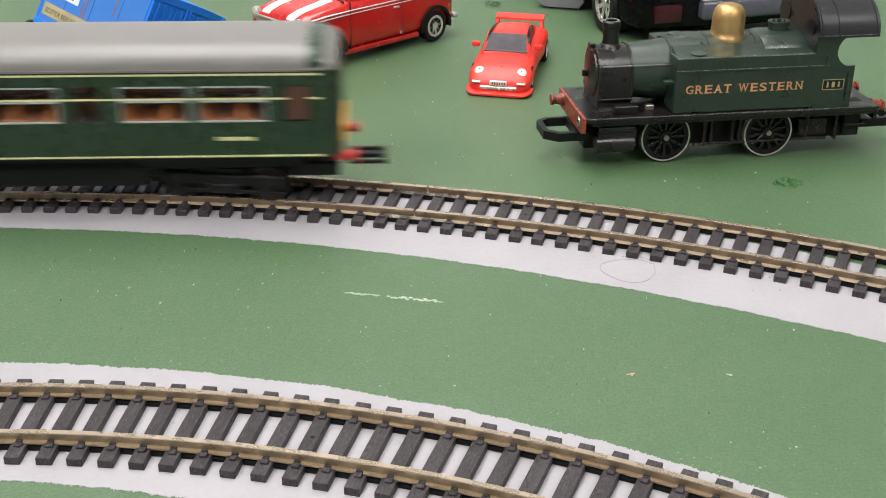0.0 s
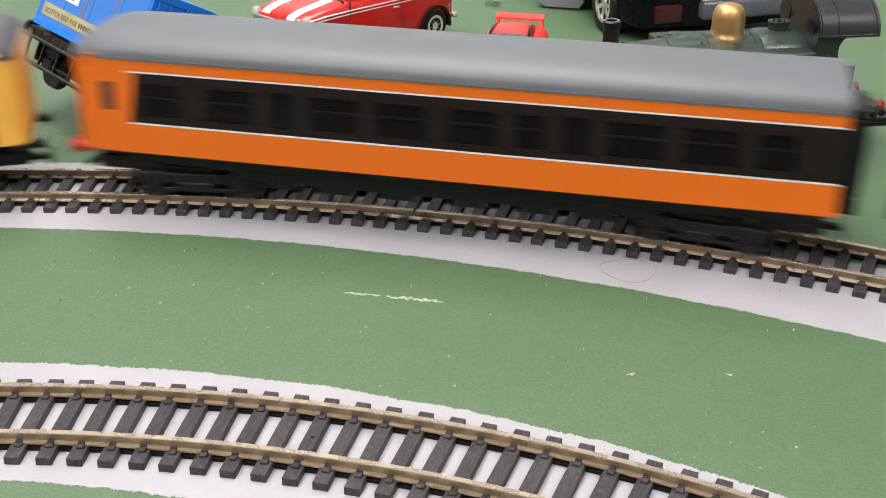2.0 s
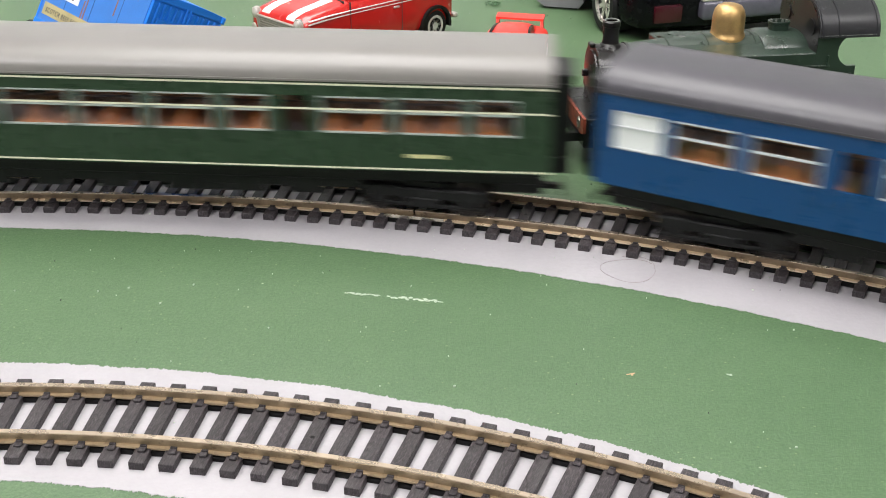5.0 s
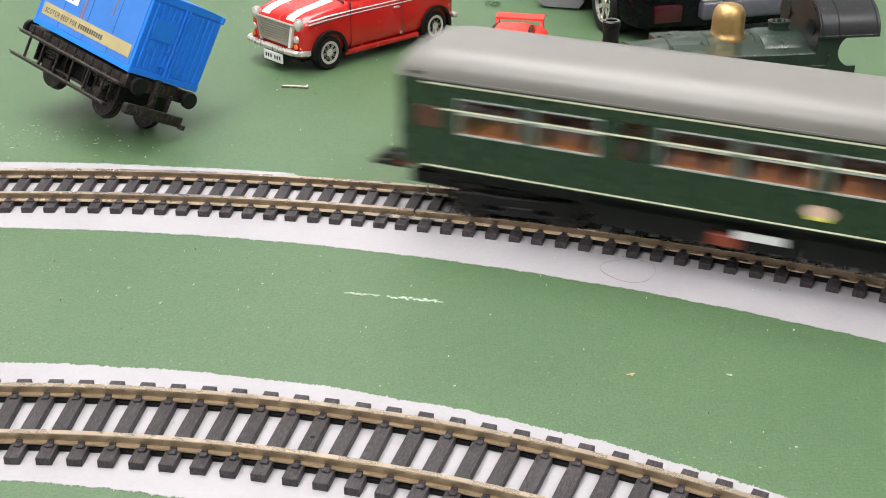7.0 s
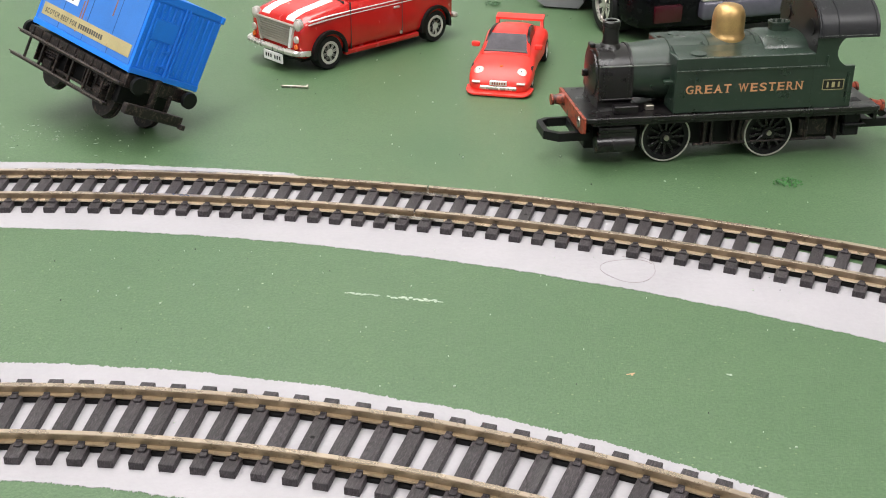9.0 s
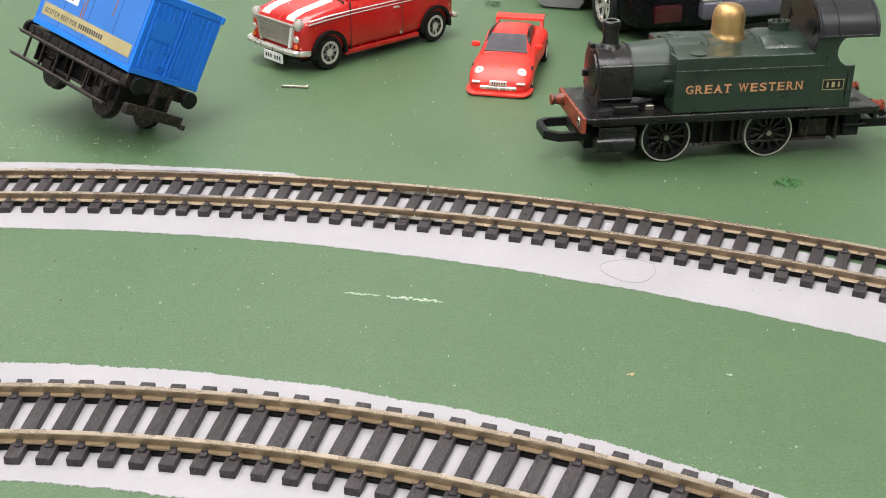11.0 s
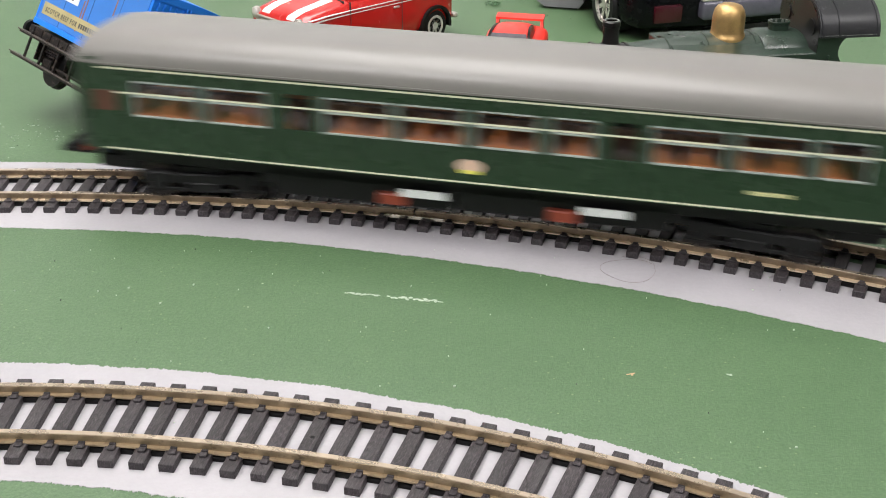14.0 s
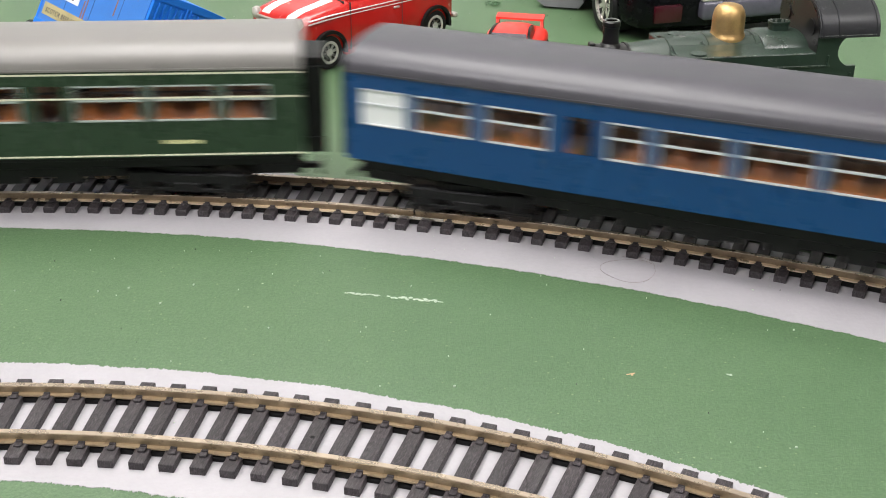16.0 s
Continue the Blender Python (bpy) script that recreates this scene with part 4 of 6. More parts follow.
def tank_engine():
    e = thing("tank_engine", pose(0.07037, 0.38507, 0, 0, 0, 8.93), "dark green model tank engine with gold dome, standing on the board", "model locomotive")
    part("footplate", box(B(), -28.2, 70.2, -16.2, 16.2, 16.3, 17.9, 0.25), SATIN_BLACK, e, "black running plate")
    part("valance", box(B(), -26, 69, -15.2, 15.2, 14.9, 16.3, 0.2), SATIN_BLACK, e)
    part("front_beam", prism(B(), [(-15.8, 17.85), (16.4, 17.85), (16.4, 13.5), (13.5, 12.2), (-13.5, 12.2), (-15.8, 13.0)], "x", -29.2, -28.25), WORN_RED, e, "worn red buffer beam")
    part("beam_socket", lathe(B(), (-29.1, -10.5, 15.2), [(1.9, 0), (1.6, -0.5), (0.7, -0.5), (0.7, -0.1)], 16, "x"), NAIL, e, "empty buffer socket")
    part("rear_beam", box(B(), 69.0, 70.3, -15, 15, 12.8, 16.25, 0.2), SATIN_BLACK, e, "black rear beam")
    for x, y, w in ((-29.1, 10.5, -1), (70.2, -9.5, 1), (70.2, 9.5, 1)):
        part("buffer", lathe(B(), (x, y, 15.8), [(2.3, 0), (2.1, w * 0.8), (1.5, w * 3.4), (1.9, w * 3.6), (1.9, w * 4.4)], 18, "x"), WORN_RED, e, "red tapered buffer")
    # boiler
    wrap = [(-8.9, 21.6), (-8.9, 28.3)] + [(-8.9 * math.cos(math.pi * i / 20), 28.3 + 8.9 * math.sin(math.pi * i / 20)) for i in range(1, 20)] + [(8.9, 28.3), (8.9, 21.6)]
    rim = [(q[0] * 1.03, 28.3 + (q[1] - 28.3) * 1.03) for q in wrap]
    s = part("smokebox", prism(B(), wrap, "x", -22.6, -11.9), SATIN_BLACK, e, "black smokebox")
    for x in (-23.0, -12.6):
        part("smokebox_ring", prism(B(), rim, "x", x, x + 0.9), SATIN_BLACK, s, "riveted ring")
    part("smokebox_door", lathe(B(), (-23.0, 0, 28.0), [(7.6, 0.0), (7.4, -0.5), (5.0, -1.1), (2.5, -1.4), (0.02, -1.5)], 32, "x"), SATIN_BLACK, s, "black smokebox door")
    part("door_dart", box(B(), -26.2, -24.2, -0.7, 0.7, 27.0, 29.2, 0.2), SATIN_BLACK, s)
    part("lamp_bracket", box(B(), -24.4, -22.6, -1.6, 1.6, 36.6, 38.0, 0.3), SATIN_BLACK, s, "bent lamp bracket")
    rivet = None
    for k in range(11):
        m = at_mm(-21.3, -8.95, 22.4 + k * 1.05)
        if rivet is None:
            rivet = part("rivet", cyl(B(), (0, -0.16, 0), "y", 0.3, 0.2, seg=6), SATIN_BLACK, s, "", m)
        else:
            same("rivet", rivet, s, m)
        same("rivet", rivet, s, at_mm(-13.2, -8.95, 22.4 + k * 1.05))
    part("smokebox_foot", box(B(), -22.8, -11.8, -9.3, 9.3, 21.3, 21.9, 0.15), SATIN_BLACK, s)
    part("smokebox_saddle", prism(B(), [(-9.0, 21.8), (9.0, 21.8), (8.2, 20.4), (8.4, 18.9), (9.6, 17.9), (-9.6, 17.9), (-8.4, 18.9), (-8.2, 20.4)], "x", -22.8, -11.6), SATIN_BLACK, e)
    part("boiler", lathe(B(), (-11.8, 0, 28.4), [(8.6, 0), (9.1, 5), (10.0, 13), (11.1, 25), (11.2, 58)], 40, "x"), LOCO_GREEN, e, "dark green tapered boiler")
    part("firebox", loft(B(), [[(x, 10.6 * math.cos(math.pi * i / 16), 30 + h * math.sin(math.pi * i / 16) ** 0.55) for i in range(17)] for x, h in ((31.0, 9.6), (33.0, 10.2), (44.0, 10.2), (46.0, 9.4))]), LOCO_GREEN, e, "square-shouldered firebox")
    for x, q in ((0.6, 9.98), (13.2, 11.1), (29.0, 11.2)):
        part("boiler_band", lathe(B(), (x, 0, 28.4), [(q, 0), (q + 0.25, 0.1), (q + 0.25, 0.7), (q, 0.8)], 36, "x"), LOCO_GREEN, e, "boiler band")
    part("handrail", cyl(B(), (-23, -9.3, 32.6), "x", 23.5, 0.26, seg=8), CHIP_HIGHLIGHT, e, "thin worn boiler handrail")
    for x in (-22.5, -12.2, -0.8):
        part("handrail_knob", cyl(B(), (x, -9.5, 32.6), "y", 1.6, 0.42, seg=8), SATIN_BLACK, e)
    part("tank_fillet", prism(B(), [(-14.6, 36.22), (-10.6, 36.3), (-8.6, 36.7), (-6.8, 37.5), (6.8, 37.5), (8.6, 36.7), (10.6, 36.3), (14.6, 36.22), (14.6, 35.6), (-14.6, 35.6)], "x", 1.2, 45.8), LOCO_GREEN, e, "sloping tank top")
    part("chimney", lathe(B(), (-17.4, 0, 35.6), [(4.6, 0), (3.6, 1.4), (2.75, 2.2), (2.55, 3.4), (2.6, 7.4), (2.85, 7.6), (2.85, 9.1), (2.4, 9.4), (2.0, 9.1), (1.9, 6.0)], 28), SATIN_BLACK, e, "black chimney with a chipped rim")
    part("chimney_rim", arch(B(), (0, 0), 1.95, 2.5, 0, 0.35, 0, 360, 24), CHIP_HIGHLIGHT, e, "chipped pale chimney rim", at_mm(-17.4, 0, 44.75, 90, 0, 0))
    part("dome", lathe(B(), (21.6, 0, 36.0), [(5.9, 0.0), (6.0, 2.4), (5.8, 3.0), (5.4, 3.6), (5.25, 4.6), (5.25, 8.2), (5.15, 9.6), (4.75, 11.2), (3.9, 12.4), (2.5, 13.0), (1.1, 13.25), (0.02, 13.3)], 36), GOLD, e, "brushed gold dome")
    cup = B()
    n = 28
    rings = []
    for k, z in ((1.0, 38.0), (1.0, 41.9), (1.08, 42.1), (1.08, 42.9), (0.9, 42.9), (0.88, 41.0)):
        rings.append([(38.9 + k * (1.6 * (1 if math.cos(a) > 0 else -1) + 1.7 * math.cos(a)), k * 2.2 * math.sin(a), z) for a in [2 * math.pi * (i + 0.5) / n for i in range(n)]])
    loft(cup, rings)
    sv = part("safety_valve", cup, LOCO_GREEN, e, "green oval safety valve cup")
    for x in (36.6, 38.2, 39.8, 41.2):
        part("valve_post", cyl(B(), (x, 0.8 if x < 39 else -0.6, 41.0), "z", 2.3, 0.4, seg=8), CHIP_HIGHLIGHT, sv)
    # side tanks
    for sgn in (-1, 1):
        y0, y1 = sorted((sgn * 15.0, sgn * 5.5))
        t = part("side_tank", box(B(), 0.2, 47.0, y0, y1, 17.9, 36.2, 0.35), LOCO_GREEN, e, "dark green side tank")
        part("tank_bead", box(B(), 0.4, 50.9, *sorted((sgn * 15.0, sgn * 15.45)), 31.6, 32.2, 0.1), LOCO_GREEN, t)
        part("tank_filler", cyl(B(), (8.2, sgn * 11.6, 36.2), "z", 0.5, 2.6, seg=20), LOCO_GREEN, t, "round tank filler lid")
        part("tank_step", box(B(), -2.6, 0.3, *sorted((sgn * 12.8, sgn * 10.6)), 27.0, 28.2, 0.2), LOCO_GREEN, t)
        # cab side with its rear cut-out
        out = [(46.0, 17.9), (59.8, 17.9), (59.8, 31.6), (56.2, 31.6)]
        for i in range(9):
            a = radians(250 - 17.5 * i)
            out.append((58.4 + 5.2 * math.cos(a), 36.6 + 5.2 * math.sin(a)))
        out += [(57.4, 42.4), (46.0, 42.4)]
        y0, y1 = sorted((sgn * 15.06, sgn * 13.7))
        part("cab_side", prism(B(), out, "y", y0, y1), LOCO_GREEN, e, "dark green cab side with curved cut-out")
        part("cab_handrail", cyl(B(), (58.0, sgn * 15.4, 19.5), "z", 10.0, 0.4, seg=8), LOCO_GREEN, e, "upright cab handrail")
        part("grab_peg", cyl(B(), (50.0, sgn * 15.4, 32.0), "z", 3.4, 0.35, seg=8), LOCO_GREEN, e)
    # cab front, arched, with round spectacles
    half = [(15.0, 18.3), (15.0, 41.5)] + [(15.0 * math.cos(a), 41.5 + 10.3 * math.sin(a)) for a in [math.pi * i / 16 for i in range(1, 16)]] + [(-15.0, 41.5), (-15.0, 18.3)]
    # Black here stands in for the shade on the cab front.
    cf = part("cab_front", prism(B(), half, "x", 45.9, 47.2), SATIN_BLACK, e, "arched cab front, black to paint in its shade")
    for y, z in ((-9.6, 43.3), (9.6, 43.3)):
        part("spectacle", cyl(B(), (45.7, y, z), "x", 1.7, 2.3, seg=18), DARK_GLASS, cf, "dark round spectacle window")
        part("spectacle_rim", lathe(B(), (45.5, y, z), [(2.3, 0.3), (2.6, 0.3), (2.6, 0.0), (2.3, 0.0)], 20, "x"), SATIN_BLACK, cf)
    # Pale disc paints a reflection into the near spectacle.
    part("spectacle_glint", lathe(B(), (45.6, -9.9, 43.3), [(1.3, 0.1), (1.3, 0.0), (0.02, 0.0)], 16, "x"), GREY_PLATE, cf, "pale painted glint in the spectacle")
    part("cab_back", box(B(), 58.6, 59.7, -13.6, 13.6, 17.9, 21.5, 0.2), LOCO_GREEN, e)
    part("cab_floor", box(B(), 47, 58.5, -13.6, 13.6, 17.9, 20.5), SATIN_BLACK, e)
    roof = []
    for i in range(25):
        a = math.pi * i / 24
        roof.append((16.2 * math.cos(a), 41.4 + 11.2 * math.sin(a) ** 0.9))
    inner = [(15.2 * math.cos(math.pi * i / 24), 41.4 + 10.4 * math.sin(math.pi * i / 24) ** 0.9) for i in range(24, -1, -1)]
    r = part("cab_roof", prism(B(), roof + inner, "x", 46.0, 66.0), CAB_ROOF, e, "worn black arched cab roof")
    for x in (46.9, 52.5, 65.2):
        rib = [(16.5 * math.cos(math.pi * i / 24), 41.6 + 11.4 * math.sin(math.pi * i / 24) ** 0.9) for i in range(25)]
        part("roof_rib", prism(B(), rib + inner, "x", x - 0.4, x + 0.4), CAB_ROOF, r)
    part("roof_edge", box(B(), 46.0, 66.0, -16.5, -15.5, 41.2, 42.1, 0.2), CAB_ROOF, r, "chipped roof edge")
    # footplate fittings
    for sgn in (-1, 1):
        part("sandbox", box(B(), -18.6, -10.6, *sorted((sgn * 10.0, sgn * 13.4)), 17.9, 20.6, 0.3), SATIN_BLACK, e, "black sandbox on the running plate")
    part("lamp_iron", box(B(), -7.4, -4.6, -10.4, -8.4, 17.9, 19.6, 0.2), NAIL, e, "bare metal bracket")
    part("vent_hole", box(B(), 62.4, 66.2, -10.5, -7.0, 17.85, 18.0), BLACK, e)
    # frames, cylinders and wheels
    part("chassis", box(B(), -26, 67, -6.3, 6.3, 4.2, 15.0, 0.4), BLACK, e, "black chassis block")
    part("rear_step", box(B(), 60.6, 66.0, -12.4, -9.4, 6.6, 15.2, 0.4), BLACK, e)
    part("step_tread", box(B(), 60.2, 67.6, -13.4, -9.4, 10.2, 11.0, 0.2), BLACK, e)
    part("brake_gear", box(B(), 46.0, 56.0, -10.5, -7.0, 6.2, 13.0, 0.8), DUSTY_BLACK, e, "dusty brake gear")
    for x in (12.6, 15.0, 22.2, 24.6, 47.6, 58.0):
        part("brake_hanger", box(B(), x, x + 1.1, -11.2, -8.4, 5.0, 14.9, 0.3), DUSTY_BLACK, e)
    part("brake_rod", cyl(B(), (9.5, -10.6, 5.6), "x", 46.0, 0.5, seg=8), DUSTY_BLACK, e, "dusty brake rod")
    for sgn in (-1, 1):
        cb = B()
        cyl(cb, (-23.4, sgn * 12.4, 13.0), "x", 12.0, 1.7, seg=18)
        cyl(cb, (-23.9, sgn * 12.2, 8.0), "x", 12.4, 2.9, seg=22)
        box(cb, -23.2, -10.6, *sorted((sgn * 6, sgn * 13.6)), 8, 13, 0.3)
        part("cylinder", cb, SATIN_BLACK, e, "black outside cylinder")
    wheel = None
    for x in (0.0, 34.9):
        for sgn in (-1, 1):
            m = at_mm(x, sgn * 11.2, 8.65, 0, 0, 0 if sgn < 0 else 180) @ pose(0, 0, 0, 0, 17 if x else 0, 0) @ Matrix.Scale(1.08, 4)
            if wheel is None:
                bm = B()
                arch(bm, (0, 0), 5.9, 7.2, 0.2, 2.4, 0, 360, 36)
                cyl(bm, (0, -0.1, 0), "y", 2.4, 1.9, seg=16)
                box(bm, -5.9, 5.9, 1.9, 2.4, -1.2, 1.2)
                cyl(bm, (0, 1.7, 0), "y", 0.6, 6.0, seg=24)
                wheel = part("wheel", bm, BLACK, e, "black spoked driving wheel", m)
                tyre_bm = B()
                arch(tyre_bm, (0, 0), 7.2, 7.62, -0.02, 2.6, 0, 360, 40)
                tyre = part("tyre", tyre_bm, TYRE_STEEL, wheel, "bright metal tyre")
                fl = arch(B(), (0, 0), 7.0, 8.0, 2.2, 3.2, 0, 360, 40)
                flange = part("flange", fl, SATIN_BLACK, wheel)
                spokes = [part("spoke", box(B(), 1.5, 6.1, 0.35, 1.5, -0.38, 0.38, 0.1), SATIN_BLACK, wheel, "black spoke")]
                for k in range(1, 12):
                    spokes.append(same("spoke", spokes[0], wheel, pose(0, 0, 0, 0, 30 * k, 0)))
                pin = part("crank_pin", cyl(B(), (0, -0.9, 0), "y", 1.0, 0.8, seg=14), NAIL, wheel, "bare metal axle end")
            else:
                w2 = same("wheel", wheel, e, m)
                tagged(w2, "black spoked driving wheel")
                for ch in (tyre, flange, pin, *spokes):
                    same(ch.name.split(".")[0], ch, w2, ch.matrix_basis.copy())
    # couplings: broad open loops
    for x, w in ((-28.0, -1), (69.0, 1)):
        bm = B()
        pts = [(0, 5.6), (8.6, 5.6), (11.8, 3.2), (11.8, -7.0), (7.6, -10.4), (-3, -10.4)]
        ins = [(1.6, 4.1), (8.0, 4.1), (10.0, 2.4), (10.0, -5.9), (7.0, -8.4), (1.6, -8.4)]
        n = len(pts)
        rings = [[bm.verts.new((x + w * q[0], q[1], z)) for q in lst] for lst, z in ((pts, 8.6), (pts, 11.4), (ins, 11.4), (ins, 8.6))]
        for a, b in zip(rings, rings[1:] + rings[:1]):
            for i in range(n):
                j = (i + 1) % n
                bm.faces.new((a[i], a[j], b[j], b[i]))
        box(bm, *sorted((x + w * 1.0, x - w * 4.0)), -3.4, 1.4, 8.4, 12.6, 0.3)
        part("coupling", bm, BLACK, e, "black open-loop coupling")
    # chipped paint along the edges, which also paints in their highlights
    rnd = random.Random(21)
    bm = B()
    for x0, x1, y, z, n in ((0.4, 46.5, -15.0, 36.15, 14), (0.4, 49.0, -15.45, 32.15, 24), (-27.8, 69.6, -16.2, 17.85, 30), (46.2, 65.8, -16.4, 42.0, 26)):
        for _ in range(n):
            x, l, h = rnd.uniform(x0, x1), rnd.choice((0.3, 0.5, 0.8, 1.6)), rnd.uniform(0.12, 0.3)
            box(bm, x, min(x + l, x1), y - 0.05, y + rnd.uniform(0.1, 0.4), z - h, z + 0.06)
    tagged(part("chipped_highlit_edges", bm, CHIP_HIGHLIGHT, e, "pale chips and painted highlights along worn edges"), "", "", "", "stuff")
    # lettering and number panel
    serif_word("GREAT", 3.5, 19.2, 24.4, 2.75, LETTER_GOLD, e)
    serif_word("WESTERN", 20.9, 43.1, 24.4, 2.75, LETTER_GOLD, e)
    pl = part("number_panel", box(B(), 49.6, 56.6, -15.3, -15.0, 23.8, 27.4, 0.12), SATIN_BLACK, e, "small black number panel edged in gold")
    bm = B()
    for q in ((49.5, 56.7, 23.9, 24.05), (49.5, 56.7, 27.15, 27.3), (49.5, 49.65, 24.05, 27.15), (56.55, 56.7, 24.05, 27.15), (50.9, 51.5, 24.7, 26.5), (52.6, 53.6, 24.7, 26.5), (54.7, 55.3, 24.7, 26.5)):
        box(bm, q[0], q[1], -15.38, -15.2, q[2], q[3])
    part("panel_edge", bm, STRAW_BAND, pl)


tank_engine()


# ---- the blue goods van, tipped over on its far wheels ----
def goods_van():
    g = thing("goods_van", pose(-0.1031, 0.3845, 0.0263, -27.1, 6.0, -42.7), "bright blue model goods van on a dusty black chassis, tipped sideways", "model wagon")
    L, W, H = 57.2, 30.2, 27.0
    part("van_body", box(B(), -L, -0.3, 0.35, W - 0.35, 0, H, 0.2), WAGON_BLUE, g, "bright blue plastic van body")
    part("side_sheet", box(B(), -L + 1.0, -1.6, 0.1, 0.5, 1.8, H - 1.5, 0.1), WAGON_SIDE, g, "faded blue printed side")
    part("roof", loft(B(), [[(x, W / 2 + (W / 2 + 0.8) * math.cos(math.pi * i / 12) * k, H - 0.2 + 0.9 * math.sin(math.pi * i / 12)) for i in range(13)] for x, k in ((-L - 0.4, 0.97), (0.4, 0.97))]), WAGON_BLUE, g, "curved blue van roof")
    for x in (-L, -0.9):
        for y in (0.0, W - 0.9):
            part("corner_post", box(B(), x, x + 0.9, y, y + 0.9, -0.4, H, 0.15), WAGON_BLUE, g)
    part("sill", box(B(), -L, 0.2, -0.25, 0.5, -0.2, 1.7, 0.15), WAGON_BLUE, g)
    part("end_sill", box(B(), -0.5, 0.35, 0, W, -0.2, 1.7, 0.15), WAGON_BLUE, g)
    part("end_header", box(B(), -0.5, 0.35, 0, W, H - 1.9, H, 0.15), WAGON_BLUE, g)
    # corrugated end doors
    for i in range(5):
        part("end_rib", box(B(), -0.5, 0.25, 2.2 + i * 2.5, 3.3 + i * 2.5, 2.4, H - 2.6, 0.2), WAGON_BLUE, g, "upright door rib")
        part("end_rib", box(B(), -0.5, 0.25, 16.9 + i * 2.5, 18.0 + i * 2.5, 2.4, H - 2.6, 0.2), WAGON_BLUE, g, "upright door rib")
    part("sign_panel", box(B(), -0.2, 0.45, 3.4, 13.2, 12.5, 19.5, 0.1), WAGON_BLUE, g, "blank blue sign panel")
    part("hatch", box(B(), -0.2, 0.5, 3.6, 6.4, 8.6, 12.0, 0.2), WAGON_BLUE, g)
    for y in (14.0, 15.6):
        part("lock_bar", cyl(B(), (0.45, y, 1.2), "z", H - 2.6, 0.4, seg=8), WAGON_BLUE, g, "door lock rod")
    for z in (4.5, 9.5):
        part("door_handle", box(B(), 0.2, 0.7, 9.5, 13.6, z, z + 0.6, 0.1), WAGON_BLUE, g)
    part("corner_block", box(B(), -1.2, 0.9, W - 1.0, W + 0.5, H - 2.2, H + 0.2, 0.3), WAGON_BLUE, g)
    # side printing
    band = part("band", box(B(), -54.5, -2.6, -0.02, 0.3, 3.9, 8.3, 0.05), STRAW_BAND, g, "faded straw-coloured band")
    lettering("SCOTCH BEEF FOR", 2.5, 19.0, FADED_INK, band, at_mm(-52.6, -0.06, 5.0, 90, 0, 0), label="black capitals")
    bm = B()
    for i in range(11):
        box(bm, -32.4 + i * 1.3, -31.5 + i * 1.3, -0.1, 0.0, 5.0, 6.7)
    part("name_bars", bm, FADED_INK, band, "plain dark bars in place of a name")
    pic = part("picture_panel", box(B(), -51.5, -36.5, -0.02, 0.3, 11.6, 24.0, 0.05), WHITE_PLASTIC, g, "white panel with a cattle picture")
    bm = B()
    box(bm, -47.5, -39.5, -0.12, 0.0, 15.4, 19.6, 0.05)
    for x in (-47.1, -45.0, -42.4, -40.5):
        box(bm, x, x + 0.9, -0.12, 0.0, 12.6, 15.5)
    part("picture", bm, INK, pic)
    for x, z0, h in ((-33.8, 3.5, 11.0), (-32.4, 8.0, 16.0), (-17.5, 14.0, 9.5)):
        part("stain", box(B(), x, x + 0.55, 0.0, 0.2, z0, z0 + h), RUST_STAIN, g, "rusty streak")
    # chassis
    part("solebar", box(B(), -L - 1.5, -0.6, 0.5, W - 1.2, -4.6, -1.3, 0.3), DUSTY_BLACK, g, "dusty black chassis")
    rib = None
    for i in range(11):
        m = at_mm(-L + 1.5 + i * 5.2, 0, 0)
        if rib is None:
            rib = part("bracket", box(B(), -0.35, 0.35, 0.1, 1.6, -4.6, -1.4, 0.15), DUSTY_BLACK, g, "chassis bracket", m)
        else:
            same("bracket", rib, g, m)
    for y0, z in ((-2.0, -5.2), (-2.6, -13.6)):
        part("footboard", box(B(), -L - 3.0, 0.2 if z > -8 else -3.5, y0, y0 + 2.2, z, z + 1.1, 0.15), DUSTY_BLACK, g, "long dusty footboard")
    # Thin dusty strips paint the highlight along each footboard.
    for y0, z in ((-2.9, -4.4), (-3.4, -12.8)):
        part("board_edge", box(B(), -L - 3.2, 0.0 if z > -8 else -4.0, y0, y0 + 0.5, z, z + 0.45, 0.1), DUST_HIGHLIGHT, g, "dusty board edge with its highlight painted in")
    for x in (-51, -47, -39, -33, -30, -22, -19, -15, -7):
        part("brake_strap", box(B(), x, x + 0.5, 0.6, 2.8, -12.0, -3.4, 0.1), DUSTY_BLACK, g)
    for x in (-43.1, -12.5):
        part("axle_box", box(B(), x - 2.4, x + 2.4, 0.4, 3.6, -14.0, -9.4, 0.5), DUSTY_BLACK, g, "dusty axle box")
        for k in range(4):
            part("spring_leaf", box(B(), x - 6.5 + k * 1.3, x + 6.5 - k * 1.3, 1.2, 2.8, -6.2 - k * 0.9, -5.5 - k * 0.9, 0.1), DUSTY_BLACK, g, "spring leaf")
    for x in (-43.5, -29.0, -14.5):
        part("side_seam", box(B(), x, x + 0.25, 0.03, 0.3, 1.9, H - 1.6), SEAM_BLUE, g, "dark seam in the side")
    for x in (-54, -45, -36, -27, -18, -9):
        part("board_hanger", box(B(), x, x + 0.9, -1.6, -0.8, -13.4, -3.0, 0.15), DUSTY_BLACK, g)
    for x in (-12.5, -43.1):
        for y in (3.4, W - 5.4):
            bm = B()
            box(bm, x - 1.9, x + 1.9, y, y + 2.0, -14.5, -3.6, 0.4)
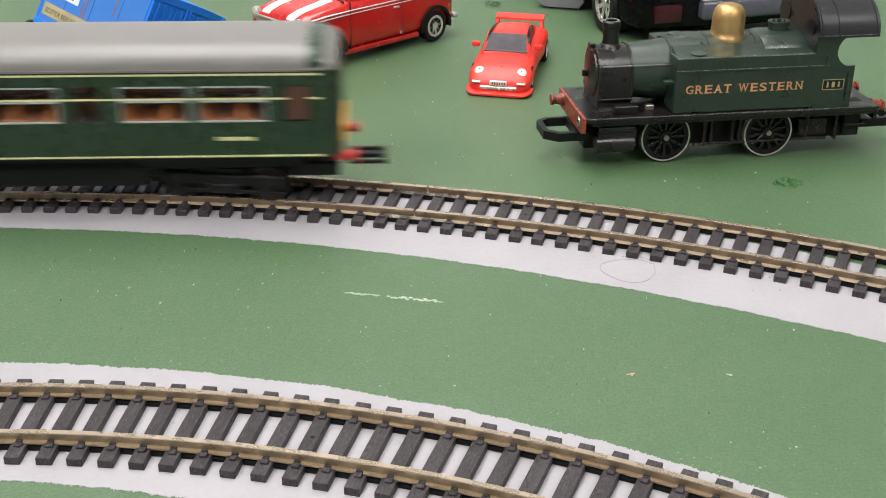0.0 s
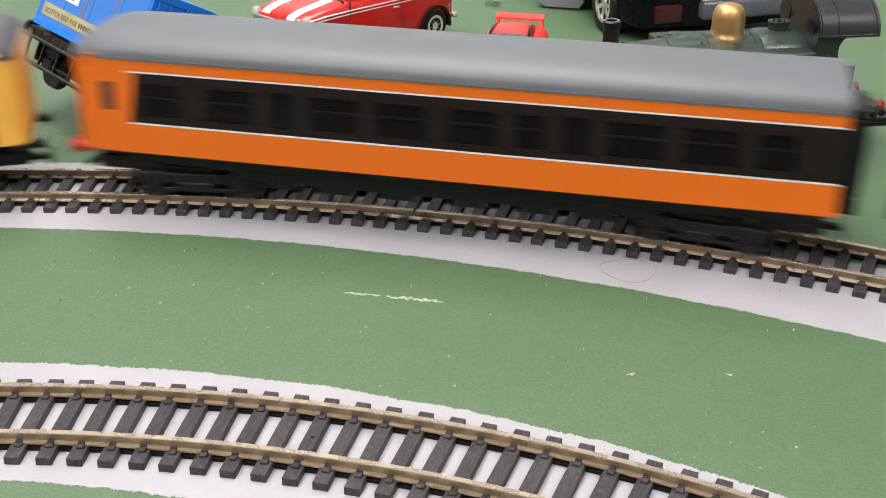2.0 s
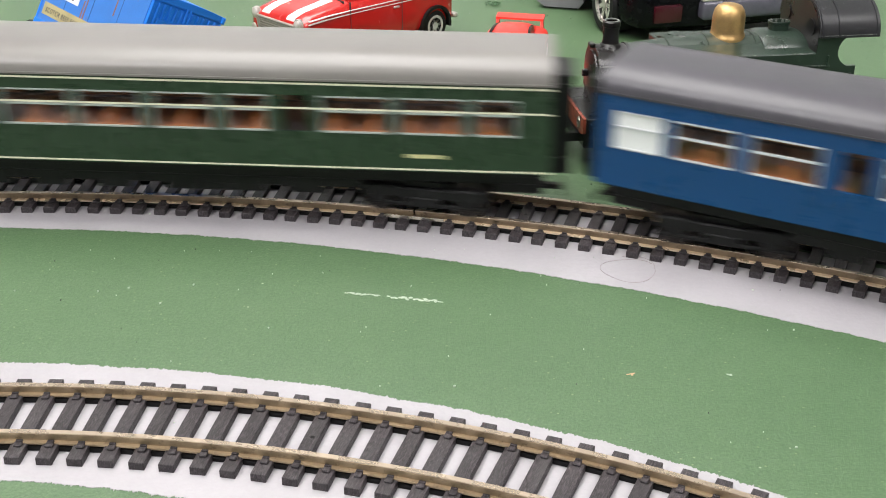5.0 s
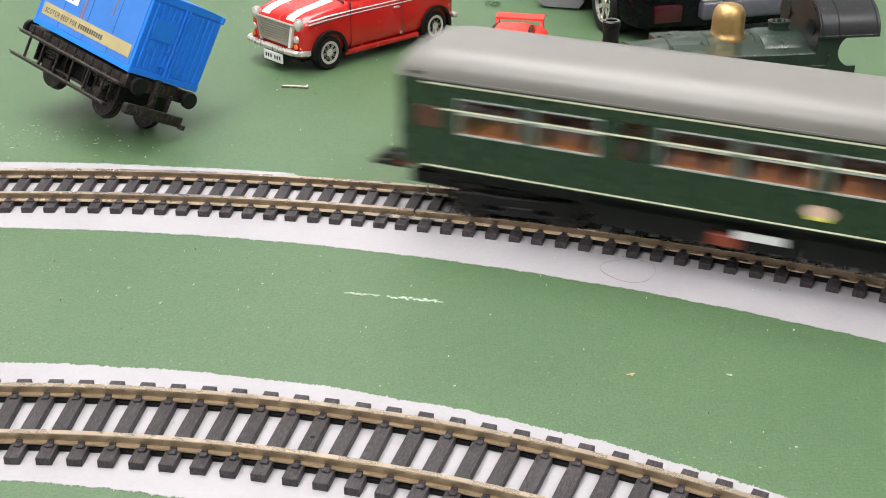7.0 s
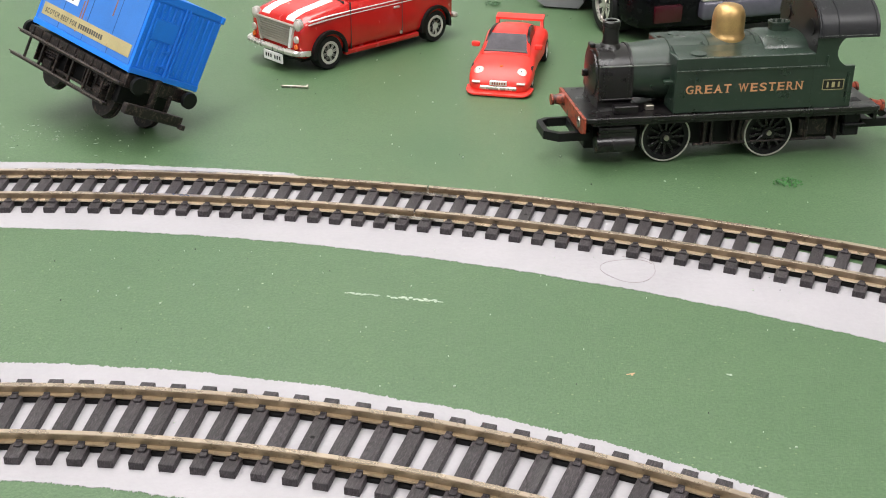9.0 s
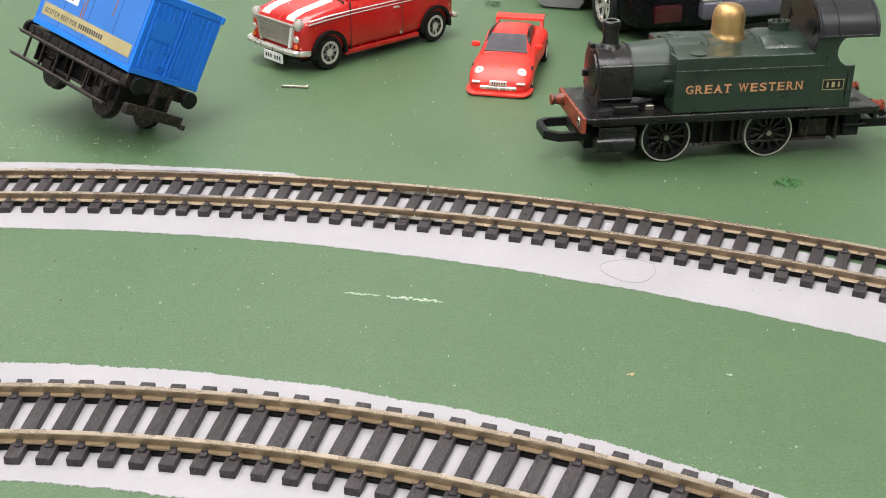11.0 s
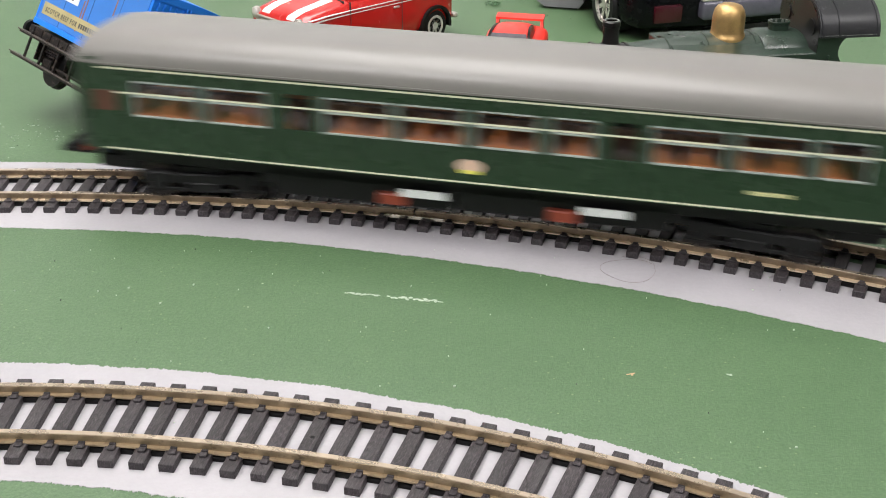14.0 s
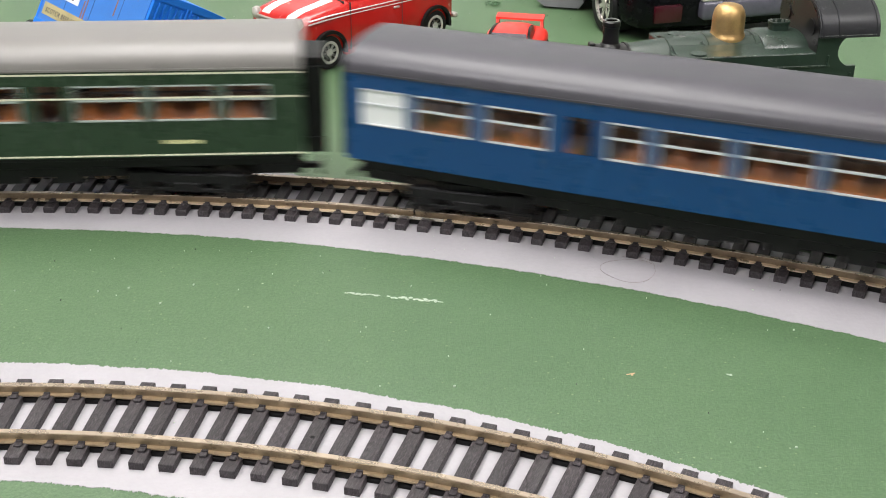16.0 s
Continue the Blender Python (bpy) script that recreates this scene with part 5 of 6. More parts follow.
            prism(bm, [(x - 7.5, -4.0), (x + 7.5, -4.0), (x + 2.5, -9.0), (x - 2.5, -9.0)], "y", y + 0.4, y + 1.6)
            part("axle_guard", bm, DUSTY_BLACK, g, "axle guard with leaf spring")
        bm = B()
        cyl(bm, (x, 3, -12.5), "y", W - 6, 0.9, seg=10)
        for y, k in ((W / 2 - 10.6, -1), (W / 2 + 8.2, 1)):
            cyl(bm, (x, y, -12.5), "y", 2.4, 6.1, seg=26)
            cyl(bm, (x, y + (2.2 if k < 0 else -0.5), -12.5), "y", 0.7, 6.7, seg=26)
        part("wheelset", bm, DUSTY_BLACK, g, "black wheel pair")
    part("brake_lever", box(B(), -38, -14, -0.6, 0.2, -11.6, -10.8, 0.1), DUSTY_BLACK, g)
    part("inner_frame", box(B(), -54, -5, 3.2, W - 4, -12.0, -3.6, 0.5), BLACK, g, "black inner frame")
    part("end_beam", box(B(), -1.4, 0.0, 0.5, W - 0.5, -5.4, -0.8, 0.2), DUSTY_BLACK, g)
    for y in (3.9, W - 3.9):
        part("buffer", lathe(B(), (-1.6, y, -3.4), [(1.7, 0), (1.5, 3.2), (2.9, 3.4), (2.9, 5.0)], 20, "x"), BLACK, g, "black round buffer")
        part("buffer", lathe(B(), (-L - 1.2, y, -3.2), [(1.7, 0), (1.5, -3.2), (2.9, -3.4), (2.9, -5.0)], 20, "x"), BLACK, g, "black round buffer")
    bm = B()
    box(bm, -4, 5.6, W / 2 - 1.6, W / 2 + 1.6, -12.0, -10.0, 0.3)
    box(bm, 4.0, 6.4, W / 2 - 16.0, W / 2 + 8.5, -12.8, -9.2, 0.3)
    box(bm, 5.6, 7.6, W / 2 + 7.5, W / 2 + 9.6, -13.2, -11.5, 0.2)
    part("coupling", bm, DUSTY_BLACK, g, "dusty coupling bar")
    part("coupling_hanger", box(B(), -0.4, 1.6, W / 2 - 3.2, W / 2 - 1.0, -11.0, 0.2, 0.4), DUSTY_BLACK, g)
    part("coupling_hanger", box(B(), -0.4, 1.2, W / 2 + 4.4, W / 2 + 5.6, -11.0, -4.0, 0.3), DUSTY_BLACK, g)


goods_van()


# ---- toy cars ----
def road_wheel(parent, x, y, z, r, width, out, rim, spokes, label):
    """out: -1 or +1, the side on which the rim shows."""
    m = at_mm(x, y, z, 0, 0, 0 if out < 0 else 180)
    w = part("wheel", lathe(B(), (0, 0, 0), [(r * 0.62, 0.3), (r * 0.66, 0.0), (r * 0.92, 0.0), (r, width * 0.16), (r, width * 0.84), (r * 0.9, width), (r * 0.5, width)], 34, "y"), RUBBER, parent, label, m)
    bm = B()
    arch(bm, (0, 0), r * 0.52, r * 0.68, 0.0, 1.2, 0, 360, 30)
    cyl(bm, (0, 0.1, 0), "y", 0.9, r * 0.22, seg=14)
    for k in range(spokes):
        a = 2 * math.pi * k / spokes + 0.2
        ca, sa, h = math.cos(a), math.sin(a), r * 0.095
        prism(bm, [(0.1 * r * ca - h * sa, 0.1 * r * sa + h * ca), (0.1 * r * ca + h * sa, 0.1 * r * sa - h * ca), (0.57 * r * ca + h * sa, 0.57 * r * sa - h * ca), (0.57 * r * ca - h * sa, 0.57 * r * sa + h * ca)], "y", 0.3, 0.8)
    part("rim", bm, rim, w, "spoked silver rim")
    part("hub_disc", cyl(B(), (0, 0.85, 0), "y", 0.3, r * 0.58, seg=24), RUBBER, w)
    return w


def small_saloon():
    c = thing("toy_car", pose(-0.0458, 0.4712, 0, 0, 0, 44.0), "glossy red toy saloon car with white bonnet stripes", "toy car", "toy cars")
    c.scale = (0.965, 0.86, 1.0)
    secs = [(-13.2, 4, 37, 7.5, 17.0), (-12.4, 2, 39, 6, 19.6), (-10.5, 1.0, 40, 5, 21.4), (-6, 0.6, 40.4, 4.8, 22.8), (2, 0.3, 40.7, 4.8, 24.0), (12, 0, 41, 4.8, 25.3), (40, 0, 41, 4.8, 25.3), (60, 0, 41, 4.8, 25.0), (68, 0.8, 40.2, 5, 23.5), (72, 2, 39, 6, 21), (73.5, 4, 37, 8, 18)]
    part("body", loft(B(), [ring_yz(x, y0, y1, z0, z1, 5.5, 36) for x, y0, y1, z0, z1 in secs]), MINI_RED, c, "glossy red body", sharp=50)
    part("cabin", loft(B(), [ring_yz(x, y0, y1, 20, z1, 5.5, 32) for x, y0, y1, z1 in ((13, 3, 38, 26), (18, 3.5, 37.5, 32), (24, 4.5, 36.5, 37.5), (30, 5, 36, 39), (50, 5, 36, 39), (58, 4.5, 36.5, 37), (65, 3.5, 37.5, 28))]), MINI_RED, c, "red cabin", sharp=50)
    part("windscreen", prism(B(), [(14.2, 27.0), (23.2, 36.6), (23.8, 36.0), (14.8, 26.4)], "y", 6, 35), DARK_GLASS, c, "dark windscreen")
    part("side_window", prism(B(), [(17.0, 26.5), (23.5, 36.0), (40, 36.4), (40, 26.5)], "y", 3.0, 4.4), DARK_GLASS, c, "dark side window")
    for y0 in (8.3, 26.6):
        bm = B()
        loft(bm, [[(x, y0, z - 0.7), (x, y0 + 5.6, z - 0.7), (x, y0 + 5.6, z + 0.02), (x, y0, z + 0.02)] for x, z in ((-11.8, 20.35), (-10.5, 21.4), (-6, 22.8), (2, 24.0), (9, 24.9))])
        part("bonnet_stripe", bm, CAR_WHITE, c, "broad white bonnet stripe")
    part("bonnet_gap", box(B(), 10.6, 11.0, 3, 38, 24.0, 25.25), INK, c)
    for z in (20.3, 21.6):
        part("side_stripe", prism(B(), [(-9.4, z - 0.9), (0, z - 0.3), (12, z), (66, z), (66, z + 0.26), (12, z + 0.26), (0, z - 0.04), (-9.4, z - 0.64)], "y", -0.18, 1.0), CAR_WHITE, c, "thin white side stripe")
    for q in ((12.0, 12.35, 6.0, 25.0), (40.5, 40.85, 7.0, 25.0)):
        part("door_gap", box(B(), q[0], q[1], -0.04, 0.6, q[2], q[3]), INK, c)
    part("door_handle", box(B(), 35.6, 38.8, -0.9, 0.2, 18.6, 19.5, 0.3), CHROME, c, "chrome door handle")
    part("badge", cyl(B(), (40.0, -0.1, 8.0), "y", 0.4, 0.7, seg=10), CHROME, c)
    # front end
    gr = part("grille", prism(B(), [(6.0, 18.6), (33.0, 18.6), (30.5, 10.4), (8.5, 10.4)], "x", -13.9, -13.0), GRILLE, c, "dull metal grille")
    for i in range(8):
        z = 11.2 + i * 0.95
        k = (z - 10.4) / 8.2
        part("grille_slat", box(B(), -14.25, -13.6, 8.6 - 2.4 * k, 30.4 + 2.4 * k, z, z + 0.45, 0.1), GRILLE, gr)
    part("grille_trim", box(B(), -14.4, -13.0, 5.4, 33.6, 18.5, 19.5, 0.3), GRILLE, gr, "worn metal bonnet lip")
    for y0 in (5.6, 31.6):
        k = 1 if y0 < 20 else -1
        part("grille_side", prism(B(), [(y0, 18.6), (y0 + 1.8, 18.6), (y0 + 1.8 + k * 2.4, 10.0), (y0 + k * 2.4, 10.0)], "x", -14.3, -13.0), CAR_WHITE if y0 < 20 else GRILLE, gr)
    bm = B()
    path = [(-11.0, -0.6), (-13.6, 0.6), (-15.4, 3.5), (-16.0, 12), (-16.0, 29), (-15.4, 37.5), (-13.6, 40.4), (-11.0, 41.6)]
    loft(bm, [[(x, y, 7.6), (x - 1.0, y, 8.0), (x - 1.2, y, 9.2), (x - 0.4, y, 9.9), (x + 1.4, y, 9.6), (x + 1.4, y, 7.8)] for x, y in path])
    part("bumper", bm, CHROME, c, "worn chrome front bumper")
    pl = part("number_plate", box(B(), -16.9, -16.2, 10.6, 25.0, 3.4, 7.4, 0.3), CAR_WHITE, c, "white plate with plain bars")
    bm = B()
    for y in (12.0, 13.8, 15.6, 18.6, 20.4, 22.2):
        box(bm, -17.0, -16.85, y, y + 0.9, 4.8, 6.3)
    part("plate_bars", bm, INK, pl)
    for y in (4.6, 36.4):
        h = part("headlamp", lathe(B(), (-11.6, y, 19.3), [(2.5, 0.6), (2.5, -1.0), (2.0, -1.4)], 22, "x"), CHROME, c, "chrome-rimmed round headlamp")
        part("lens", lathe(B(), (-13.1, y, 19.3), [(1.95, 0.1), (1.4, -0.4), (0.03, -0.7)], 20, "x"), LENS_CLEAR, h)
        part("side_lamp", lathe(B(), (-13.0, y, 13.8), [(1.6, 0), (1.3, -0.9), (0.03, -1.2)], 16, "x"), LENS_CLEAR, c, "small round lamp")
        part("indicator", lathe(B(), (-13.3, y, 10.9), [(1.1, 0), (0.9, -0.7), (0.03, -0.9)], 14, "x"), AMBER, c, "amber indicator")
        for xx in (0.4, 60.2):
            near = y < 20
            part("wheel_arch", arch(B(), (xx, 6.9), 7.6, 9.0, *((-1.3, 4) if near else (37, 42.3)), -8, 188, 22), BLACK, c, "black wheel arch flare")
            road_wheel(c, xx, -0.3 if near else 41.3, 6.9, 6.9, 6.5, -1 if near else 1, RIM_SILVER, 8, "black tyre")
    part("rear_bumper", box(B(), 72.6, 75.4, 1, 40, 8, 10, 0.5), CHROME, c, "chrome rear bumper")
    part("sill_panel", box(B(), 9.2, 51.0, 0.35, 3.0, 4.0, 6.0, 0.4), MINI_RED, c, "red sill")
    part("floor_plate", box(B(), -10, 70, 6.5, 34.5, 3.6, 5.2, 0.3), BLACK, c)


def sports_car():
    c = thing("toy_car", pose(0.0205, 0.4412, 0, 0, 0, 79.0), "coral red toy sports coupe with a tall rear wing", "toy car", "toy cars")
    c.scale = (1.0, 0.90, 1.0)
    S = [(-1.6, 9.5, 1.6, 4.6), (-0.6, 11.6, 1.2, 6.0), (1.2, 12.7, 1.1, 7.4), (4, 13.2, 1.1, 8.9), (9, 13.5, 1.1, 10.6), (14, 13.2, 1.2, 11.3), (18, 12.8, 1.2, 11.8), (30, 12.8, 1.2, 12.4), (40, 13.4, 1.2, 13.0), (48, 14.0, 1.2, 13.2), (55, 13.4, 1.5, 12.4), (60, 12.0, 2.4, 10.2), (61.2, 10.5, 3.5, 8.5)]
    part("body", loft(B(), [ring_yz(x, -h, h, z0, z1, 3.6, 36) for x, h, z0, z1 in S]), SPORT_RED, c, "coral red body", sharp=60)
    G = [(15.5, 10.8, 11.6), (19, 10.4, 14.2), (23, 9.8, 16.2), (27, 9.2, 17.6), (32, 8.8, 18.1), (38, 8.8, 17.7), (45, 8.6, 16.0), (52, 8.2, 13.8), (56, 7.8, 12.4)]
    part("cabin", loft(B(), [ring_yz(x, -h, h, 8.0, z, 3.6, 32) for x, h, z in G]), SPORT_RED, c, "coral red cabin", sharp=60)
    part("windscreen", loft(B(), [[(x, -h, z), (x, h, z), (x + 0.9, h, z - 0.9), (x + 0.9, -h, z - 0.9)] for x, h, z in ((16.6, 8.9, 12.75), (20.6, 8.3, 15.45), (24.2, 7.5, 17.1))]), TINTED, c, "grey tinted windscreen")
    part("screen_edge", loft(B(), [[(x, -h, z + 0.02), (x, h, z + 0.02), (x + 0.7, h, z - 0.7), (x + 0.7, -h, z - 0.7)] for x, h, z in ((15.9, 9.4, 12.3), (16.5, 9.1, 12.75))]), INK, c, "black screen edge")
    for s in (-1, 1):
        bm = B()
        loft(bm, [[(x, s * (h - 0.9), z0), (x, s * (h + 0.12), z0), (x, s * (h - 0.5), z1), (x, s * (h - 1.6), z1)] for x, h, z0, z1 in ((21.5, 9.9, 13.0, 14.6), (26, 9.35, 13.2, 17.2), (33, 8.95, 13.3, 17.6), (40, 8.85, 13.4, 16.6))])
        part("side_window", bm, DARK_GLASS, c, "dark side window")
        h = part("headlamp", lathe(B(), (0, 0, 0), [(2.2, -0.6), (2.2, 0.0), (1.8, 0.4), (0.9, 0.6), (0.02, 0.7)], 22), LENS_CLEAR, c, "pale round headlamp", at_mm(3.4, s * 8.9, 8.0, 0, -38, 0))
        part("lamp_pupil", cyl(B(), (0.2, 0, 0.55), "z", 0.3, 0.4, seg=10), INK, h)
        part("mirror", box(B(), 18.6, 20.6, *sorted((s * 11.8, s * 15.4)), 12.6, 14.6, 0.6, 2), SPORT_RED, c, "red door mirror")
        part("wing_support", prism(B(), [(52.5, 11.0), (57.5, 11.0), (59.2, 15.8), (54.4, 14.9)], "y", *sorted((s * 9.6, s * 10.8))), SPORT_RED, c)
        part("indicator", box(B(), -1.9, 0.5, *sorted((s * 7.6, s * 11.2)), 4.8, 5.5, 0.2), LENS_CLEAR, c, "slim front indicator")
        for x in (9.5, 47.0):
            road_wheel(c, x, s * (13.0 if x < 20 else 14.0), 4.6, 4.6, 4.5, 1 if s > 0 else -1, WHITE_PLASTIC, 5, "black toy tyre")
    part("rear_wing", prism(B(), [(54.0, 14.4), (59.2, 15.2), (59.2, 15.9), (54.0, 15.2)], "y", -10.9, 10.9), SPORT_RED, c, "tall red rear wing")
    part("splitter", loft(B(), [ring_yz(x, -h, h, 0.5, z1, 4, 20) for x, h, z1 in ((-3.4, 10.8, 1.3), (-2.4, 12.6, 1.8), (0.0, 13.8, 2.3), (4.5, 14.2, 2.6))]), SPORT_RED, c, "red front splitter")
    part("intake", box(B(), -2.1, -0.6, -7.8, 7.8, 2.4, 4.0, 0.4), CHROME, c, "silver front intake")
    pl = part("number_plate", box(B(), -2.2, -1.0, -3.6, 3.6, 4.3, 6.0, 0.2), CAR_WHITE, c, "white plate with plain bars")
    bm = B()
    for i in range(6):
        box(bm, -2.28, -2.15, -3.0 + i, -2.4 + i, 4.7, 5.6)
    part("plate_bars", bm, RUSTY_RED, pl)
    part("bonnet_badge", cyl(B(), (5.8, 0, 9.2), "z", 0.6, 0.6, seg=10), AMBER, c)


def black_car():
    c = thing("toy_car", pose(0.0690, 0.5290, 0, 0, 0, 16.5), "glossy black toy car with silver wheels, larger scale", "toy car", "toy cars")
    S = [(-24, 8, 92, 7, 24), (-20, 3, 97, 4.5, 29), (-12, 1.5, 98.5, 4, 32), (10, 1, 99, 4, 36), (60, 1, 99, 4, 37), (150, 1, 99, 4, 37)]
    bm = loft(B(), [[(x, y, z) for y, x, z in [(q[0], q[1], q[2]) for q in ring_yz(y, x0, x1, z0, z1, 5, 32)]] for y, x0, x1, z0, z1 in S])
    part("body", bm, GLOSS_BLACK, c, "glossy black body", sharp=50)
    # Plum-grey band paints the reflection along the glossy bumper.
    part("bumper", box(B(), 34, 97, -28.5, -19.0, 9.5, 18.0, 2.0, 3), PLUM, c, "glossy plum-grey bumper")
    part("chrome_strip", box(B(), 34, 96, -27.6, -21.6, 17.8, 18.8, 0.3), CHROME, c, "chrome bumper strip")
    for x in (13, 74):
        part("lamp_panel", box(B(), x, x + 13, -25.4, -20.0, 9.0, 16.5, 0.8, 2), DEEP_RED, c, "dark red lamp panel")
    part("cabin", box(B(), 10, 90, 25, 120, 36, 58, 8, 3), DARK_GLASS, c, "dark cabin")
    for x, s in ((0.5, -1), (99.5, 1)):
        for y in (0.0, 112.0):
            m = at_mm(x, y, 0, 0, 0, -90 if s < 0 else 90)
            w = part("wheel", lathe(B(), (0, 0, 12.5), [(7.6, 0.6), (8.2, -0.6), (11.4, -0.6), (12.5, 1.4), (12.5, 10), (11, 11.5), (6, 11.5)], 40, "y"), RUBBER, c, "wide black tyre", m)
            bm = B()
            arch(bm, (0, 12.5), 7.0, 8.5, -0.5, 2.0, 0, 360, 36)
            for k in range(7):
                a = 2 * math.pi * k / 7
                ca, sa, h = math.cos(a), math.sin(a), 0.9
                prism(bm, [(0.8 * ca - h * sa, 12.5 + 0.8 * sa + h * ca), (0.8 * ca + h * sa, 12.5 + 0.8 * sa - h * ca), (7.2 * ca + h * sa, 12.5 + 7.2 * sa - h * ca), (7.2 * ca - h * sa, 12.5 + 7.2 * sa + h * ca)], "y", 0.3, 1.6)
            cyl(bm, (0, 0.0, 12.5), "y", 1.5, 1.8, seg=16)
            part("rim", bm, CHROME, w, "silver spoked rim")
    part("floor_plate", box(B(), 14, 86, -10, 125, 5, 10, 1), BLACK, c)


small_saloon()
sports_car()
black_car()


# ---- clutter ----
def grey_case():
    c = thing("grey_case", pose(0.0432, 0.5690, 0, 0, 0, -14.0), "small grey plastic case lying on the board", "case")
    part("base", prism(B(), [(0, 3.5), (4, 1.0), (20, 1.0), (22, 3.5), (22, 16), (0, 16)], "y", 0, 40), GREY_CASE, c, "grey plastic base")
    part("lid", box(B(), -0.6, 22.6, -0.6, 40.6, 16, 19, 0.8), GREY_CASE, c)
    part("foot", box(B(), 3, 19, 2, 36, 0, 1.2), BLACK, c)


def loose_nail():
    c = thing("nail", pose(-0.0618, 0.4484, 0.0006, 0, 0, -6), "small dull steel nail lying on the board", "nail")
    part("shank", cyl(B(), (0, 0, 0), "x", 9.6, 0.42, seg=10), NAIL, c)
    part("head", cyl(B(), (9.5, 0, 0.1), "x", 0.55, 0.85, seg=14), NAIL, c)
    part("point", cyl(B(), (-0.9, 0, 0), "x", 0.9, 0.06, 0.42, seg=10), NAIL, c)


def foam_clump(x0, y0, wide, seed, material, label):
    rnd = random.Random(seed)
    bm = B()
    for i in range(150):
        a, d = rnd.uniform(0, 6.28), wide * math.sqrt(rnd.random())
        x, y = d * math.cos(a), d * 0.75 * math.sin(a)
        r = rnd.uniform(0.25, 0.6)
        z = rnd.uniform(0, 1.5) * (1 - d / (wide * 1.3))
        v = [bm.verts.new((x + rnd.uniform(-r, r), y + rnd.uniform(-r, r), z + rnd.uniform(0.02, 2 * r))) for _ in range(4)]
        for f in ((0, 1, 2), (0, 2, 3), (0, 3, 1), (1, 3, 2)):
            bm.faces.new([v[k] for k in f])
    tagged(part("foam_clump", bm, material, None, "", pose(x0, y0, 0)), label, "scatter")


def paint_smear(name, x, y, turn, length, width, seed, material, label, n=14):
    """Dry-brushed paint: a row of ragged thin flakes."""
    rnd = random.Random(seed)
    bm = B()
    for i in range(n):
        u = length * (i + rnd.uniform(-0.3, 0.3)) / n - length / 2
        w = width * rnd.uniform(0.25, 1.0) * (1 - 0.6 * abs(2 * u / length))
        l = length / n * rnd.uniform(0.8, 2.0)
        v0 = rnd.uniform(-0.3, 0.3) * width
        k = 10
        pts = []
        for j in range(k):
            a = 2 * math.pi * j / k
            q = rnd.uniform(0.55, 1.1)
            pts.append((u + l * 0.6 * q * math.cos(a), v0 + w * 0.5 * q * math.sin(a)))
        prism(bm, pts, "z", 0.0, 0.12 + 0.003 * i)
    tagged(part(name, bm, material, None, "", pose(x, y, 0, 0, 0, turn)), label, "paint mark", "", "stuff")


def scratches():
    rnd = random.Random(8)
    bm = B()
    for _ in range(70):
        x, y = rnd.gauss(-138, 17), rnd.gauss(392, 9)
        l, w, a = rnd.choice((0.15, 0.2, 0.25, 0.3, 0.45, 0.9)), rnd.uniform(0.06, 0.17), rnd.uniform(-0.6, 0.9)
        c, s = math.cos(a), math.sin(a)
        pts = [(x + u * c - v * s, y + u * s + v * c) for u, v in ((-l, 0), (-l * 0.4, -w), (l * 0.5, -w * 0.7), (l, 0.1), (l * 0.3, w), (-l * 0.5, w * 0.6))]
        prism(bm, pts, "z", 0.0, 0.15)
    tagged(part("paint_scratches", bm, WHITE_PAINT), "scattered white paint scratches on the green board", "paint mark", "", "stuff")


def hair_loop():
    cu = bpy.data.curves.new("hair", "CURVE")
    cu.dimensions, cu.bevel_depth, cu.bevel_resolution = "3D", 0.000045, 1
    sp = cu.splines.new("POLY")
    pts = []
    for i in range(60):
        a = radians(20 + 7.2 * i)
        r = 7.2 + 0.6 * math.sin(3 * a) + i * 0.008
        pts.append((r * math.cos(a), 0.92 * r * math.sin(a) + (i * 0.03 if i > 45 else 0)))
    sp.points.add(len(pts) - 1)
    for p, (x, y) in zip(sp.points, pts):
        p.co = (x / 1000, y / 1000, 0.00034, 1)
    cu.materials.append(HAIR)
    ob = new("hair", cu)
    ob.matrix_basis = pose(0.0502, 0.2948, 0, 0, 0, 10)
    tagged(ob, "single dark hair curled on the grey paint", "hair")


